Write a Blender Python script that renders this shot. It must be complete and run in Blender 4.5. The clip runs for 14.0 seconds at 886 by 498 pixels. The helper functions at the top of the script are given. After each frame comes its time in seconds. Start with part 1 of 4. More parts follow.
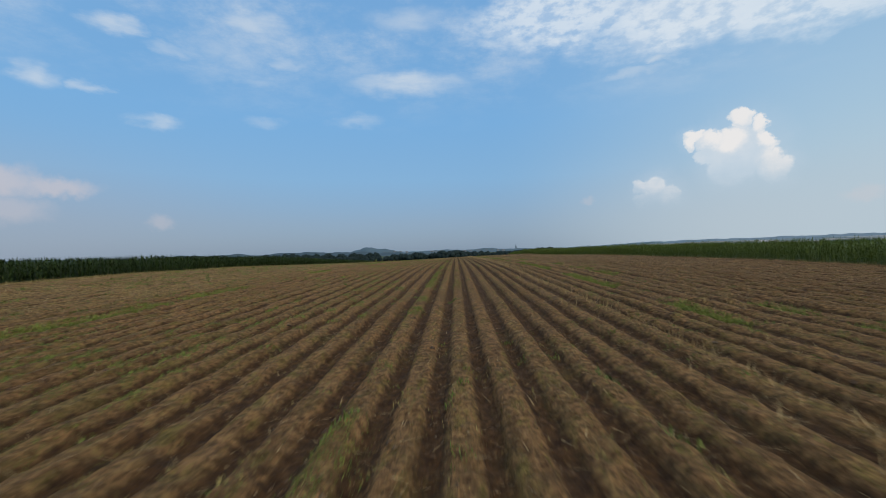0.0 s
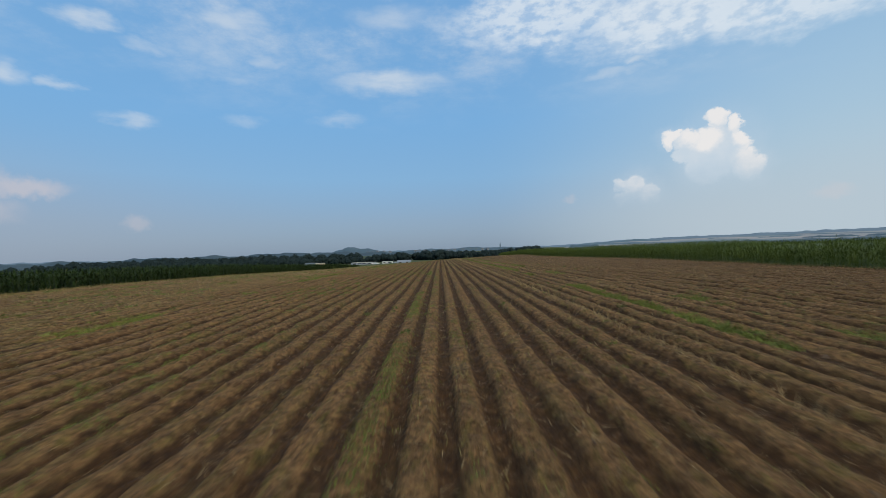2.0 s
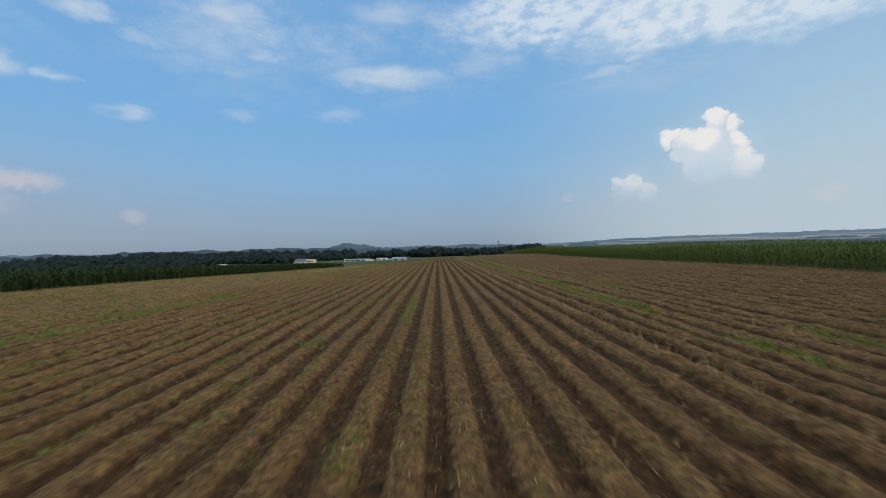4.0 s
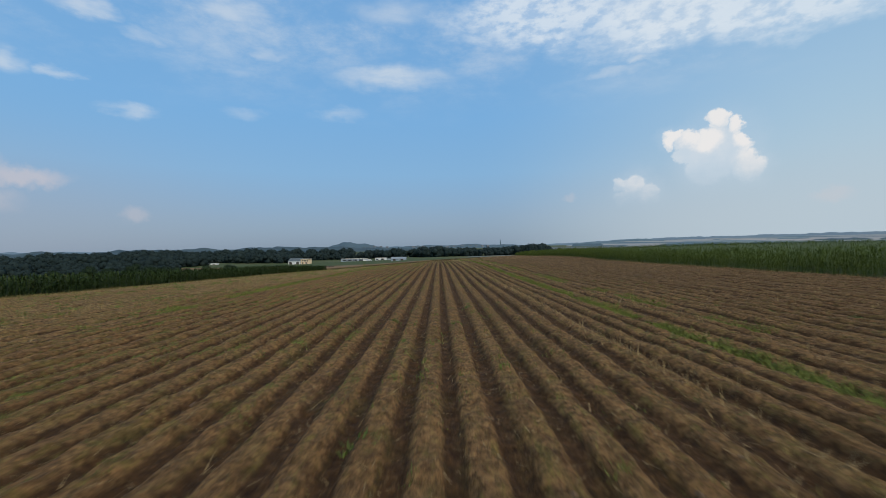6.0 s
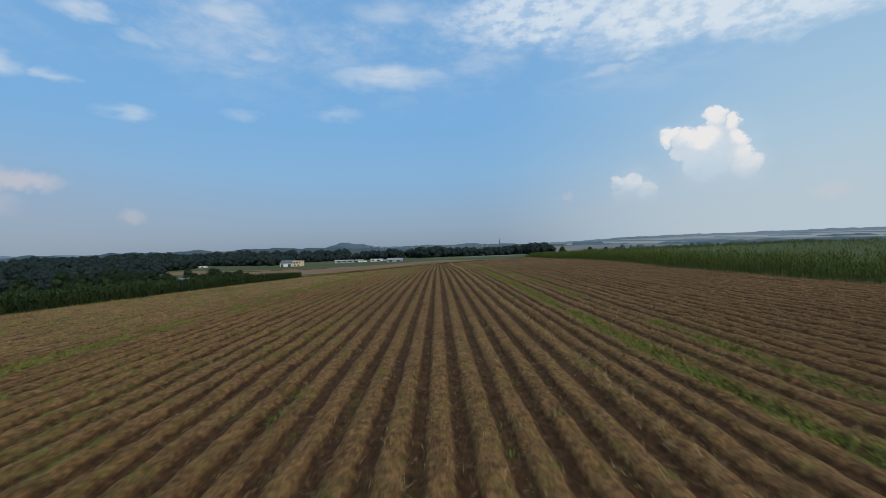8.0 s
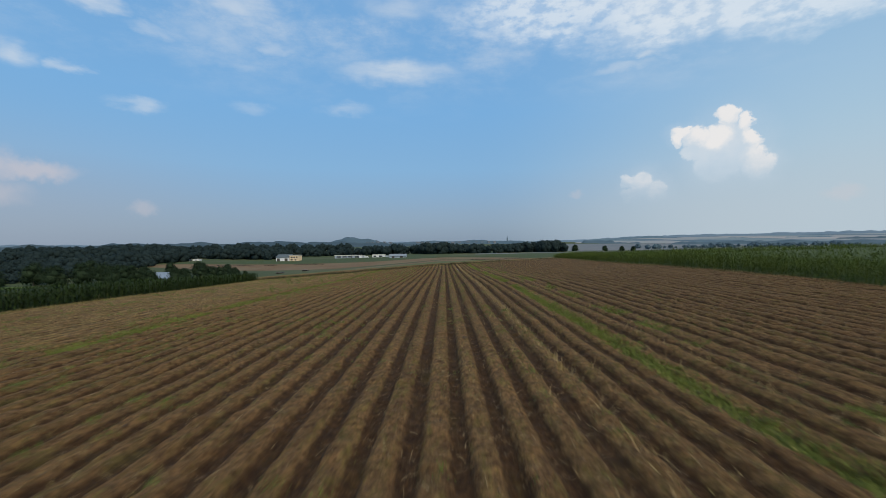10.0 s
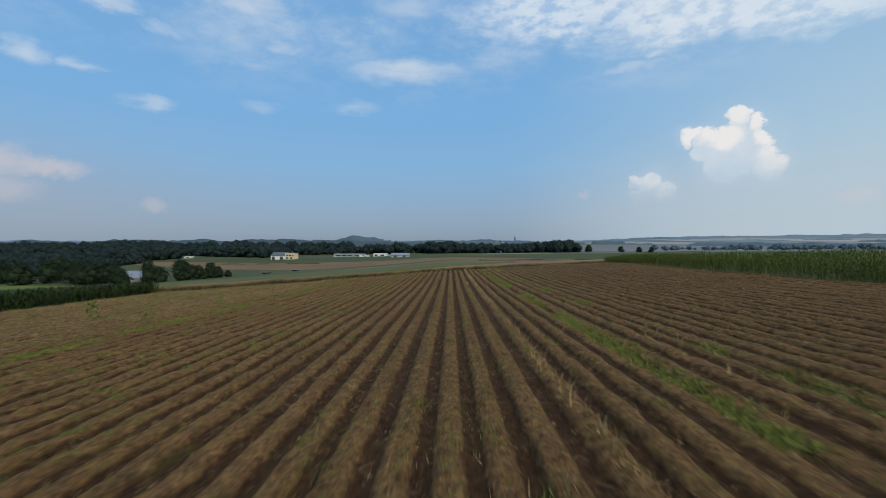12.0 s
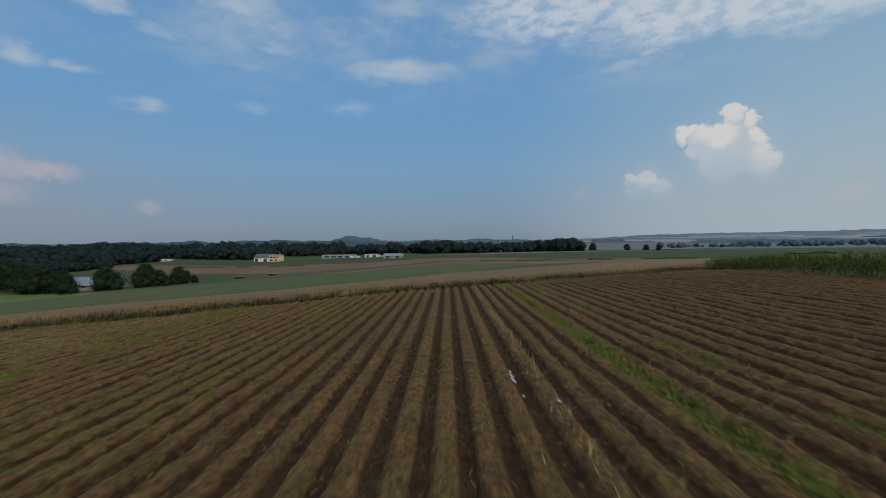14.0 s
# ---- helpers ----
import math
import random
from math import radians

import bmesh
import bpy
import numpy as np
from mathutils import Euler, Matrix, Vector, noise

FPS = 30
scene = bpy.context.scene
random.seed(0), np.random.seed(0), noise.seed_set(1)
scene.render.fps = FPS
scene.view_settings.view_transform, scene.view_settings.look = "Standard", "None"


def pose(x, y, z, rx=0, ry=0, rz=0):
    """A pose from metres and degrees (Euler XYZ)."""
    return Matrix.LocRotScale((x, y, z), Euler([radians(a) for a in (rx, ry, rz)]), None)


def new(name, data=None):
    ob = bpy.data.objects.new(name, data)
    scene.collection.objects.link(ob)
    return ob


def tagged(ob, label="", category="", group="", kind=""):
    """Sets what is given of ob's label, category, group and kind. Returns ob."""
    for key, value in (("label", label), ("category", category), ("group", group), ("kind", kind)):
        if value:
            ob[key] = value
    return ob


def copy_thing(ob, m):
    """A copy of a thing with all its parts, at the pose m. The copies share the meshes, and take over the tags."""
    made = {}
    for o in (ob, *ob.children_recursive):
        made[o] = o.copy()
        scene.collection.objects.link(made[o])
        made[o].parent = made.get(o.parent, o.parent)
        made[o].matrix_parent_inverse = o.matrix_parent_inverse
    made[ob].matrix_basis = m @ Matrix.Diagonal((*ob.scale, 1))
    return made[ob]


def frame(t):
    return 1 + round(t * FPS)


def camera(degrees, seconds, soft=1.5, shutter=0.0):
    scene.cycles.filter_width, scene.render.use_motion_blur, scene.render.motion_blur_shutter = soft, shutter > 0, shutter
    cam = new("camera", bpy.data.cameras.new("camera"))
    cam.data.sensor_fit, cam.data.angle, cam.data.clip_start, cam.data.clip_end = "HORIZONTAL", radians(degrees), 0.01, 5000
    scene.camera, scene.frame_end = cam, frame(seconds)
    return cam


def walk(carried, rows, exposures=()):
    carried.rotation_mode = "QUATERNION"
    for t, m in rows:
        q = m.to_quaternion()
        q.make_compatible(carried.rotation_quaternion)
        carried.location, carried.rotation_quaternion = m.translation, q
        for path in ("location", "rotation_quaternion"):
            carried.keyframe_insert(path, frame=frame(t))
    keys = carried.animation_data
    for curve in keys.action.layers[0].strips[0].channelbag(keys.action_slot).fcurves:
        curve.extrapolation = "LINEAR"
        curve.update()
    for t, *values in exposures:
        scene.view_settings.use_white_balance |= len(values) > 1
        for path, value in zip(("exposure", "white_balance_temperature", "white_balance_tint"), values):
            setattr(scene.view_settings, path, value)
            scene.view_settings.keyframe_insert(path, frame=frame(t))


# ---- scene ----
cam = camera(92.7, 14.0, soft=0.7, shutter=0.25)
PATH = [
    (0, -0.02, 0, 2.47, 1.74, 0.33, 1.45),
    (0.5, -0.2, 5.31, 2.65, 1.09, 0.31, 1.69),
    (1, -0.37, 11.15, 2.84, 0.46, 0.27, 1.93),
    (1.5, -0.43, 17.45, 3.03, -0.06, 0.18, 1.95),
    (2, -0.36, 23.93, 3.25, -0.43, 0.14, 1.95),
    (2.5, -0.33, 30.89, 3.42, -0.66, 0, 1.84),
    (5, -0.16, 64.1, 3.36, -0.69, -0.36, 1.16),
    (5.5, 0.06, 70.8, 3.39, -0.63, -0.35, 1.12),
    (6, 0.22, 77.05, 3.37, -0.59, -0.34, 0.98),
    (6.5, 0.41, 82.09, 3.51, -0.53, -0.28, 1.04),
    (7, 0.57, 87.66, 3.67, -0.4, -0.24, 0.96),
    (7.5, 0.67, 93.76, 3.79, -0.61, -0.32, 1.2),
    (8, 0.79, 99.9, 3.86, -0.77, -0.4, 1.53),
    (10.5, 1.92, 139.6, 3.48, 0.45, -0.99, 0.24),
    (11, 2.12, 147.71, 3.24, 0.81, -1.02, 0.09),
    (11.5, 2.23, 155.99, 3.06, 1, -0.98, -0.07),
    (12, 2.29, 163.42, 2.95, 1.03, -0.98, 0),
    (12.5, 2.32, 170.76, 2.78, 1.03, -0.97, -0.07),
    (13, 2.32, 178.59, 2.63, 0.99, -0.99, 0),
    (13.5, 2.34, 186.64, 2.52, 0.83, -1.02, 0.21),
    (14, 2.35, 194.53, 2.38, 0.62, -1.02, 0.55),
]
walk(cam, [(t, pose(x, y, z, 90 + pitch, roll, yaw)) for t, x, y, z, yaw, pitch, roll in PATH],
     exposures=((0.0, 0.0), (13.8, 0.0), (13.9, -0.12), (14.0, -0.42)))


# ---- node helpers ----
class Nodes:
    """Short calls for building a node tree."""

    def __init__(self, tree):
        self.tree = tree
        tree.nodes.clear()

    def add(self, kind, **settings):
        node = self.tree.nodes.new(kind)
        for key, value in settings.items():
            if key == "op":
                node.operation = value
            elif key == "blend":
                node.blend_type = value
            elif key == "data":
                node.data_type = value
        return node

    def put(self, socket, value):
        if isinstance(value, bpy.types.NodeSocket):
            self.tree.links.new(value, socket)
        elif value is not None:
            socket.default_value = value

    def math(self, op, a, b=None, c=None, clamp=False):
        node = self.add("ShaderNodeMath", op=op)
        node.use_clamp = clamp
        for i, v in enumerate((a, b, c)):
            self.put(node.inputs[i], v)
        return node.outputs[0]

    def vmath(self, op, a, b=None):
        node = self.add("ShaderNodeVectorMath", op=op)
        self.put(node.inputs[0], a)
        self.put(node.inputs[1], b)
        return node.outputs[0]

    def step(self, x, lo, hi, to_lo=0.0, to_hi=1.0):
        node = self.add("ShaderNodeMapRange")
        node.interpolation_type = "SMOOTHSTEP"
        for i, v in enumerate((x, lo, hi, to_lo, to_hi)):
            self.put(node.inputs[i], v)
        return node.outputs[0]

    def noise(self, vector, scale, detail=4.0, rough=0.5, color=False):
        node = self.add("ShaderNodeTexNoise")
        self.put(node.inputs["Vector"], vector)
        self.put(node.inputs["Scale"], scale)
        self.put(node.inputs["Detail"], detail)
        self.put(node.inputs["Roughness"], rough)
        return node.outputs["Color" if color else "Fac"]

    def mix(self, fac, a, b, blend="MIX"):
        node = self.add("ShaderNodeMix", data="RGBA", blend=blend)
        self.put(node.inputs[0], fac)
        self.put(node.inputs[6], a if not isinstance(a, tuple) else (*a, 1))
        self.put(node.inputs[7], b if not isinstance(b, tuple) else (*b, 1))
        return node.outputs[2]

    def xyz(self, vector):
        node = self.add("ShaderNodeSeparateXYZ")
        self.put(node.inputs[0], vector)
        return node.outputs

    def join(self, x, y, z):
        node = self.add("ShaderNodeCombineXYZ")
        for i, v in enumerate((x, y, z)):
            self.put(node.inputs[i], v)
        return node.outputs[0]


# ---- sky, clouds and sun ----
SUN_TURN, SUN_HEIGHT = 150.0, 46.0
world = bpy.data.worlds.new("sky")
scene.world = world
world.use_nodes = True
g = Nodes(world.node_tree)
sky = g.add("ShaderNodeTexSky")
sky.sky_type, sky.sun_disc = "NISHITA", False
sky.sun_elevation, sky.sun_rotation = radians(SUN_HEIGHT), radians(SUN_TURN)
sky.altitude, sky.air_density, sky.dust_density, sky.ozone_density = 100, 1.0, 1.2, 1.6
way = g.add("ShaderNodeTexCoord").outputs["Generated"]
wx, wy, wz = g.xyz(way)
turn = g.math("MULTIPLY", g.math("ARCTAN2", wx, wy), 57.2958)
rise = g.math("MULTIPLY", g.math("ARCSINE", wz), 57.2958)
wide = g.noise(g.vmath("MULTIPLY", way, (1, 1, 3)), 9, 5, 0.6, color=True)
fine = g.noise(way, 42, 6, 0.62, color=True)
nx, ny, nz = g.xyz(wide)
fx, fy, fz = g.xyz(fine)


def puff(a, e, ra, re, ta, te, soft):
    u = g.math("DIVIDE", g.math("SUBTRACT", ta, a), ra)
    v = g.math("DIVIDE", g.math("SUBTRACT", te, e), re)
    d = g.math("SQRT", g.math("ADD", g.math("MULTIPLY", u, u), g.math("MULTIPLY", v, v)))
    return g.step(d, 1.0 + soft, 1.0 - soft)


def most(masks):
    out = masks[0]
    for m in masks[1:]:
        out = g.math("MAXIMUM", out, m)
    return out


def shaken(base, n, amount):
    return g.math("ADD", base, g.math("MULTIPLY", g.math("SUBTRACT", n, 0.5), amount))


# heaped clouds: azimuth, height, half width, half height in degrees
HEAP = [(33.9, 13.6, 1.1, 1.3), (35.5, 12.5, 0.9, 1.1), (36.0, 10.8, 0.9, 1.1), (36.4, 8.2, 1.5, 1.9), (33.9, 10.0, 2.6, 3.1),
        (29.2, 12.3, 1.1, 0.9), (30.9, 11.6, 1.4, 1.3), (32.6, 8.9, 2.2, 2.6), (29.0, 11.6, 0.7, 0.6), (32.3, 11.2, 1.5, 1.5), (30.4, 10.1, 1.6, 1.1)]
SMALL = [(23.6, 7.5, 0.9, 0.9), (24.9, 6.8, 1.4, 1.6), (26.6, 5.7, 1.3, 1.5), (23.6, 5.6, 0.9, 1.0)]
billow = g.noise(way, 26, 3, 0.5, color=True)
bx, by, bz = g.xyz(billow)
ta, te = shaken(shaken(turn, bx, 1.7), fx, 1.7), shaken(shaken(rise, by, 1.7), fy, 1.7)
heap = most([puff(a, e, w * 0.92, h * 0.92, ta, te, 0.18) for a, e, w, h in HEAP + SMALL])
lit = most([puff(a + 0.2 * w, e + 0.35 * h, w * 0.8, h * 0.8, ta, te, 0.8) for a, e, w, h in HEAP[:4] + HEAP[5:7] + HEAP[8:10] + SMALL])
heap = g.math("MULTIPLY", heap, g.step(shaken(shaken(rise, ny, 4.0), fz, 3.0), 4.4, 11.0, 0.0, 1.0))
halo = most([puff(a, e, w * 1.3, h * 1.2, ta, te, 0.8) for a, e, w, h in HEAP[3:8] + SMALL[1:3]])
PINK = [(-44.2, 7.4, 3.0, 0.9, 0.55), (-48.5, 7.6, 2.8, 1.4, 0.58), (-48.0, 5.0, 3.0, 1.3, 0.35), (-35.3, 4.0, 1.1, 0.8, 0.3), (17.3, 5.9, 0.7, 0.6, 0.22), (43.6, 4.4, 1.4, 0.7, 0.25)]
# thin soft clouds
THIN = [(-5.5, 21.7, 8.0, 1.3, 1.0), (-45.5, 17.8, 2.4, 1.0, 0.9), (-41.6, 17.4, 1.4, 0.5, 0.7), (-35.6, 15.3, 2.6, 0.7, 0.75),
        (-24.9, 20.8, 2.7, 0.8, 0.4), (-21.4, 23.2, 2.6, 0.7, 0.6), (-12.8, 17.1, 3.8, 0.7, 0.5), (-23.6, 16.2, 2.5, 0.6, 0.35),
        (-25.7, 26.8, 3.9, 1.3, 0.9), (-39.3, 23.9, 2.9, 0.7, 0.9), (-29.4, 23.6, 2.5, 1.2, 0.5), (-34.0, 22.8, 2.2, 0.6, 0.5),
        (-5.3, 28.7, 5.3, 1.4, 0.7), (25.9, 21.4, 1.6, 0.4, 0.8), (23.1, 20.5, 4.2, 0.6, 0.6)]
streak = g.noise(g.join(g.math("MULTIPLY", turn, 0.055), g.math("MULTIPLY", rise, 0.26), 3.0), 4.0, 6, 0.62)
sa, se = shaken(shaken(turn, nx, 7.0), bx, 3.0), shaken(shaken(rise, ny, 2.6), by, 1.2)
thin = most([g.math("MULTIPLY", puff(a, e, w * 0.75, h * 0.8, sa, se, 0.95), k) for a, e, w, h, k in THIN])
thin = g.math("MULTIPLY", thin, g.step(streak, 0.25, 0.6, 0.72, 1.0))
# mottled sheet high up
SHEET = [(14.9, 27.8, 11.1, 2.9), (30.6, 25.0, 12.6, 3.0), (41.6, 23.6, 9.0, 2.8), (30.5, 31.7, 17.9, 4.8)]
sheet = most([puff(a, e, w, h, shaken(shaken(turn, nx, 10.0), bx, 4.0), shaken(shaken(rise, ny, 5.0), by, 2.5), 0.45) for a, e, w, h in SHEET])
flat = g.join(g.math("DIVIDE", wx, g.math("ADD", wz, 0.12)), g.math("DIVIDE", wy, g.math("ADD", wz, 0.12)), 0.0)
cells = g.join(g.math("MULTIPLY", turn, 0.42), g.math("MULTIPLY", rise, 0.8), 0.0)
mottle = g.step(g.noise(cells, 1.0, 4, 0.55), 0.36, 0.58, 0.42, 1.0)
sheet = g.math("MULTIPLY", sheet, mottle)
# a hazy veil of broken cloud over the rest of the sky
veil = g.math("MULTIPLY", g.step(g.noise(flat, 1.6, 7, 0.66), 0.42, 0.74), g.step(shaken(rise, ny, 5.0), 15.0, 29.0, 0.0, 0.75))
base = g.mix(1.0, sky.outputs[0], (0.10, 0.10, 0.10), "MULTIPLY")
ramp = g.add("ShaderNodeValToRGB")
g.put(ramp.inputs[0], g.math("DIVIDE", rise, 40.0))
ramp.color_ramp.elements[0].color = (0.230, 0.314, 0.428, 1)
ramp.color_ramp.elements[1].color = (0.186, 0.408, 0.742, 1)
for at, col in ((0.10, (0.240, 0.360, 0.520)), (0.24, (0.222, 0.436, 0.690)), (0.42, (0.192, 0.438, 0.755))):
    ramp.color_ramp.elements.new(at).color = (*col, 1)
base = g.mix(0.85, base, ramp.outputs[0])
# paler, warmer air low down on both sides
base = g.mix(g.math("MULTIPLY", g.step(rise, 15.0, 4.0), g.step(turn, -15.0, -55.0, 0.0, 0.4)), base, (0.355, 0.40, 0.485))
base = g.mix(g.math("MULTIPLY", g.step(rise, 40.0, 4.0), g.step(turn, 3.0, 48.0, 0.0, 0.8)), base, (0.46, 0.61, 0.70))
base = g.mix(g.math("MULTIPLY", g.step(rise, 14.0, 2.0), g.step(turn, 5.0, 35.0, 0.0, 0.6)), base, (0.50, 0.565, 0.62))
color = g.mix(g.math("MAXIMUM", g.math("MULTIPLY", thin, 0.68), veil), base, (0.66, 0.72, 0.78))
color = g.mix(g.math("MULTIPLY", sheet, 0.72), color, (0.76, 0.82, 0.87))
pink = most([g.math("MULTIPLY", puff(a, e, w, h, ta, te, 0.6), k) for a, e, w, h, k in PINK])
color = g.mix(g.math("MULTIPLY", halo, g.step(rise, 3.0, 9.0, 0.0, 0.28)), color, (0.60, 0.68, 0.77))
color = g.mix(pink, color, (0.64, 0.58, 0.595))
tone = g.mix(g.step(g.math("ADD", g.math("MULTIPLY", lit, 0.7), g.math("MULTIPLY", bz, 0.75)), 0.28, 1.0), (0.575, 0.665, 0.75), (0.85, 0.825, 0.81))
color = g.mix(g.math("MULTIPLY", heap, 0.92), color, tone)
bg = g.add("ShaderNodeBackground")
g.put(bg.inputs[0], color)
bg.inputs[1].default_value = 1.0
out = g.add("ShaderNodeOutputWorld")
world.node_tree.links.new(bg.outputs[0], out.inputs[0])

sun = new("sun", bpy.data.lights.new("sun", "SUN"))
sun.data.energy, sun.data.angle, sun.data.color = 3.0, radians(2.5), (1.0, 0.87, 0.68)
sun.rotation_euler = (radians(90 - SUN_HEIGHT), 0, radians(180 - SUN_TURN))


# ---- materials ----
def material(name, build):
    m = bpy.data.materials.new(name)
    m.use_nodes = True
    n = Nodes(m.node_tree)
    shader = n.add("ShaderNodeBsdfPrincipled")
    end = n.add("ShaderNodeOutputMaterial")
    m.node_tree.links.new(shader.outputs[0], end.inputs[0])
    build(n, shader)
    return m


def place(n):
    return n.add("ShaderNodeTexCoord").outputs["Object"]


def bump(n, shader, height_in, strength, distance):
    b = n.add("ShaderNodeBump")
    b.inputs["Strength"].default_value, b.inputs["Distance"].default_value = strength, distance
    n.put(b.inputs["Height"], height_in)
    n.put(shader.inputs["Normal"], b.outputs[0])


RIDGE, FIRST = 0.75, 0.02


def soil_nodes(n, s):
    p = place(n)
    x, y, z = n.xyz(p)
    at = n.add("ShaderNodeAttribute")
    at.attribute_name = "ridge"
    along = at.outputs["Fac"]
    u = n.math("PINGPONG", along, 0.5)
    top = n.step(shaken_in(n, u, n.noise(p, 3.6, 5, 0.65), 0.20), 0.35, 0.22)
    grain = n.noise(p, 26, 6, 0.7)
    clod = n.noise(p, 7, 5, 0.65)
    damp = n.math("MULTIPLY", n.step(shaken_in(n, y, n.noise(p, 0.06, 3), 60.0), 90.0, 160.0), 0.6)
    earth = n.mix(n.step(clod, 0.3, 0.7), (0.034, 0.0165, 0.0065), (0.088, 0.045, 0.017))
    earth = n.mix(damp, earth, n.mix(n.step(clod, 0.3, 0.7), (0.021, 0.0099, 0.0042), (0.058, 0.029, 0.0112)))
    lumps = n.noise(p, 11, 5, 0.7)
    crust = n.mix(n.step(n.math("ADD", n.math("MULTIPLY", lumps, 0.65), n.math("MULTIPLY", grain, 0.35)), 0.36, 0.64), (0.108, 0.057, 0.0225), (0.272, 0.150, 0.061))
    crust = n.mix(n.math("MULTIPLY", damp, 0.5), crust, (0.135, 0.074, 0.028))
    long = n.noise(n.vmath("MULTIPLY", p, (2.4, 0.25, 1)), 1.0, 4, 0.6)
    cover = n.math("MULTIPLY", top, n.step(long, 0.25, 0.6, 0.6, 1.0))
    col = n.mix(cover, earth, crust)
    row = n.math("FLOOR", n.math("ADD", along, 0.5))
    pick = n.add("ShaderNodeTexWhiteNoise")
    pick.noise_dimensions = "1D"
    n.put(pick.inputs["W"], row)
    tuft = n.noise(n.vmath("MULTIPLY", p, (5.0, 1.6, 3.0)), 1.6, 6, 0.72)
    dry = n.math("MULTIPLY", n.step(tuft, 0.42, 0.66), n.math("MULTIPLY", top, n.math("MULTIPLY_ADD", pick.outputs[0], 0.55, 0.2)))
    col = n.mix(dry, col, (0.205, 0.135, 0.049))
    col = n.mix(n.step(n.noise(n.vmath("MULTIPLY", p, (1.0, 0.55, 1.0)), 2.6, 6, 0.75), 0.50, 0.66, 0.0, 0.62), col, (0.062, 0.030, 0.011))
    # dry stalks and weeds thicken away from the beds in the middle
    far = n.step(x, -13.0, -17.0)
    straw = n.step(n.noise(n.vmath("MULTIPLY", p, (9, 2.2, 4)), 2.2, 4, 0.7), 0.5, 0.72)
    heaps = n.step(n.noise(n.vmath("MULTIPLY", p, (0.9, 0.5, 1)), 1.1, 6, 0.72), 0.44, 0.62)
    col = n.mix(n.math("MULTIPLY", heaps, n.math("MULTIPLY", far, 0.4)), col, (0.27, 0.195, 0.07))
    col = n.mix(n.math("MULTIPLY", straw, n.math("MULTIPLY_ADD", far, 0.62, 0.16)), col, (0.37, 0.250, 0.100))
    moss = n.step(n.noise(n.vmath("MULTIPLY", p, (4.0, 1.4, 1)), 1.3, 6, 0.7), 0.50, 0.66)
    col = n.mix(n.math("MULTIPLY", moss, n.math("MULTIPLY", top, 0.5)), col, (0.148, 0.130, 0.026))
    green = n.step(n.noise(n.vmath("MULTIPLY", p, (3.0, 0.8, 1)), 0.9, 5, 0.65), 0.50, 0.72)
    col = n.mix(n.math("MULTIPLY", green, n.math("MULTIPLY_ADD", n.step(x, 4.0, -14.0), 0.4, 0.16)), col, (0.115, 0.112, 0.026))
    col = n.mix(n.step(n.noise(p, 0.05, 3), 0.35, 0.7, 0.0, 0.25), col, (0.088, 0.046, 0.018))
    # the bare strip on the far side is darker, most in the furrows
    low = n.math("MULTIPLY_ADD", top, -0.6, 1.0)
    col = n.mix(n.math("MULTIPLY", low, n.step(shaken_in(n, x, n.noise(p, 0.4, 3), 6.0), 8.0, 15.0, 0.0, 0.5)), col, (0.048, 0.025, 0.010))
    # clumps and crumbs of uneven tone
    crumb = n.math("ADD", n.math("MULTIPLY", n.noise(p, 5.5, 5, 0.75), 0.6), n.math("MULTIPLY", n.noise(p, 17, 4, 0.75), 0.4))
    shade = n.step(crumb, 0.38, 0.62, 0.50, 1.22)
    col = n.mix(1.0, col, n.join(shade, shade, shade), "MULTIPLY")
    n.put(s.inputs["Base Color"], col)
    s.inputs["Roughness"].default_value = 0.95
    s.inputs["Specular IOR Level"].default_value = 0.15
    bump(n, s, n.math("ADD", grain, n.math("ADD", n.math("MULTIPLY", lumps, 1.6), n.math("MULTIPLY", clod, 2.0))), 1.0, 0.045)


def shaken_in(n, base_in, noise_in, amount):
    return n.math("ADD", base_in, n.math("MULTIPLY", n.math("SUBTRACT", noise_in, 0.5), amount))


def two_tone(dark, light, scale, rough=0.9, relief=0.0, stretch=(1, 1, 1), patch=None, patch_scale=0.03):
    def build(n, s):
        p = n.vmath("MULTIPLY", place(n), stretch)
        f = n.noise(p, scale, 6, 0.65)
        col = n.mix(n.step(f, 0.3, 0.7), dark, light)
        if patch:
            col = n.mix(n.step(n.noise(place(n), patch_scale, 4), 0.42, 0.68, 0.0, 0.7), col, patch)
        n.put(s.inputs["Base Color"], col)
        s.inputs["Roughness"].default_value = rough
        s.inputs["Specular IOR Level"].default_value = 0.2
        if relief:
            bump(n, s, f, 0.7, relief)
    return build


def leafy(dark, light, other=None, share=0.15, rough=0.7, gloss=0.25):
    """Leaves, stems and straw: each piece its own shade."""
    def build(n, s):
        r = n.add("ShaderNodeNewGeometry").outputs["Random Per Island"]
        col = n.mix(r, dark, light)
        if other:
            col = n.mix(n.step(n.math("FRACT", n.math("MULTIPLY", r, 17.3)), 1 - share, 1 - share + 0.02), col, other)
        col = n.mix(n.step(n.noise(place(n), 0.35, 4), 0.3, 0.72, 0.0, 0.45), col, dark)
        n.put(s.inputs["Base Color"], col)
        s.inputs["Roughness"].default_value = rough
        s.inputs["Specular IOR Level"].default_value = gloss
    return build


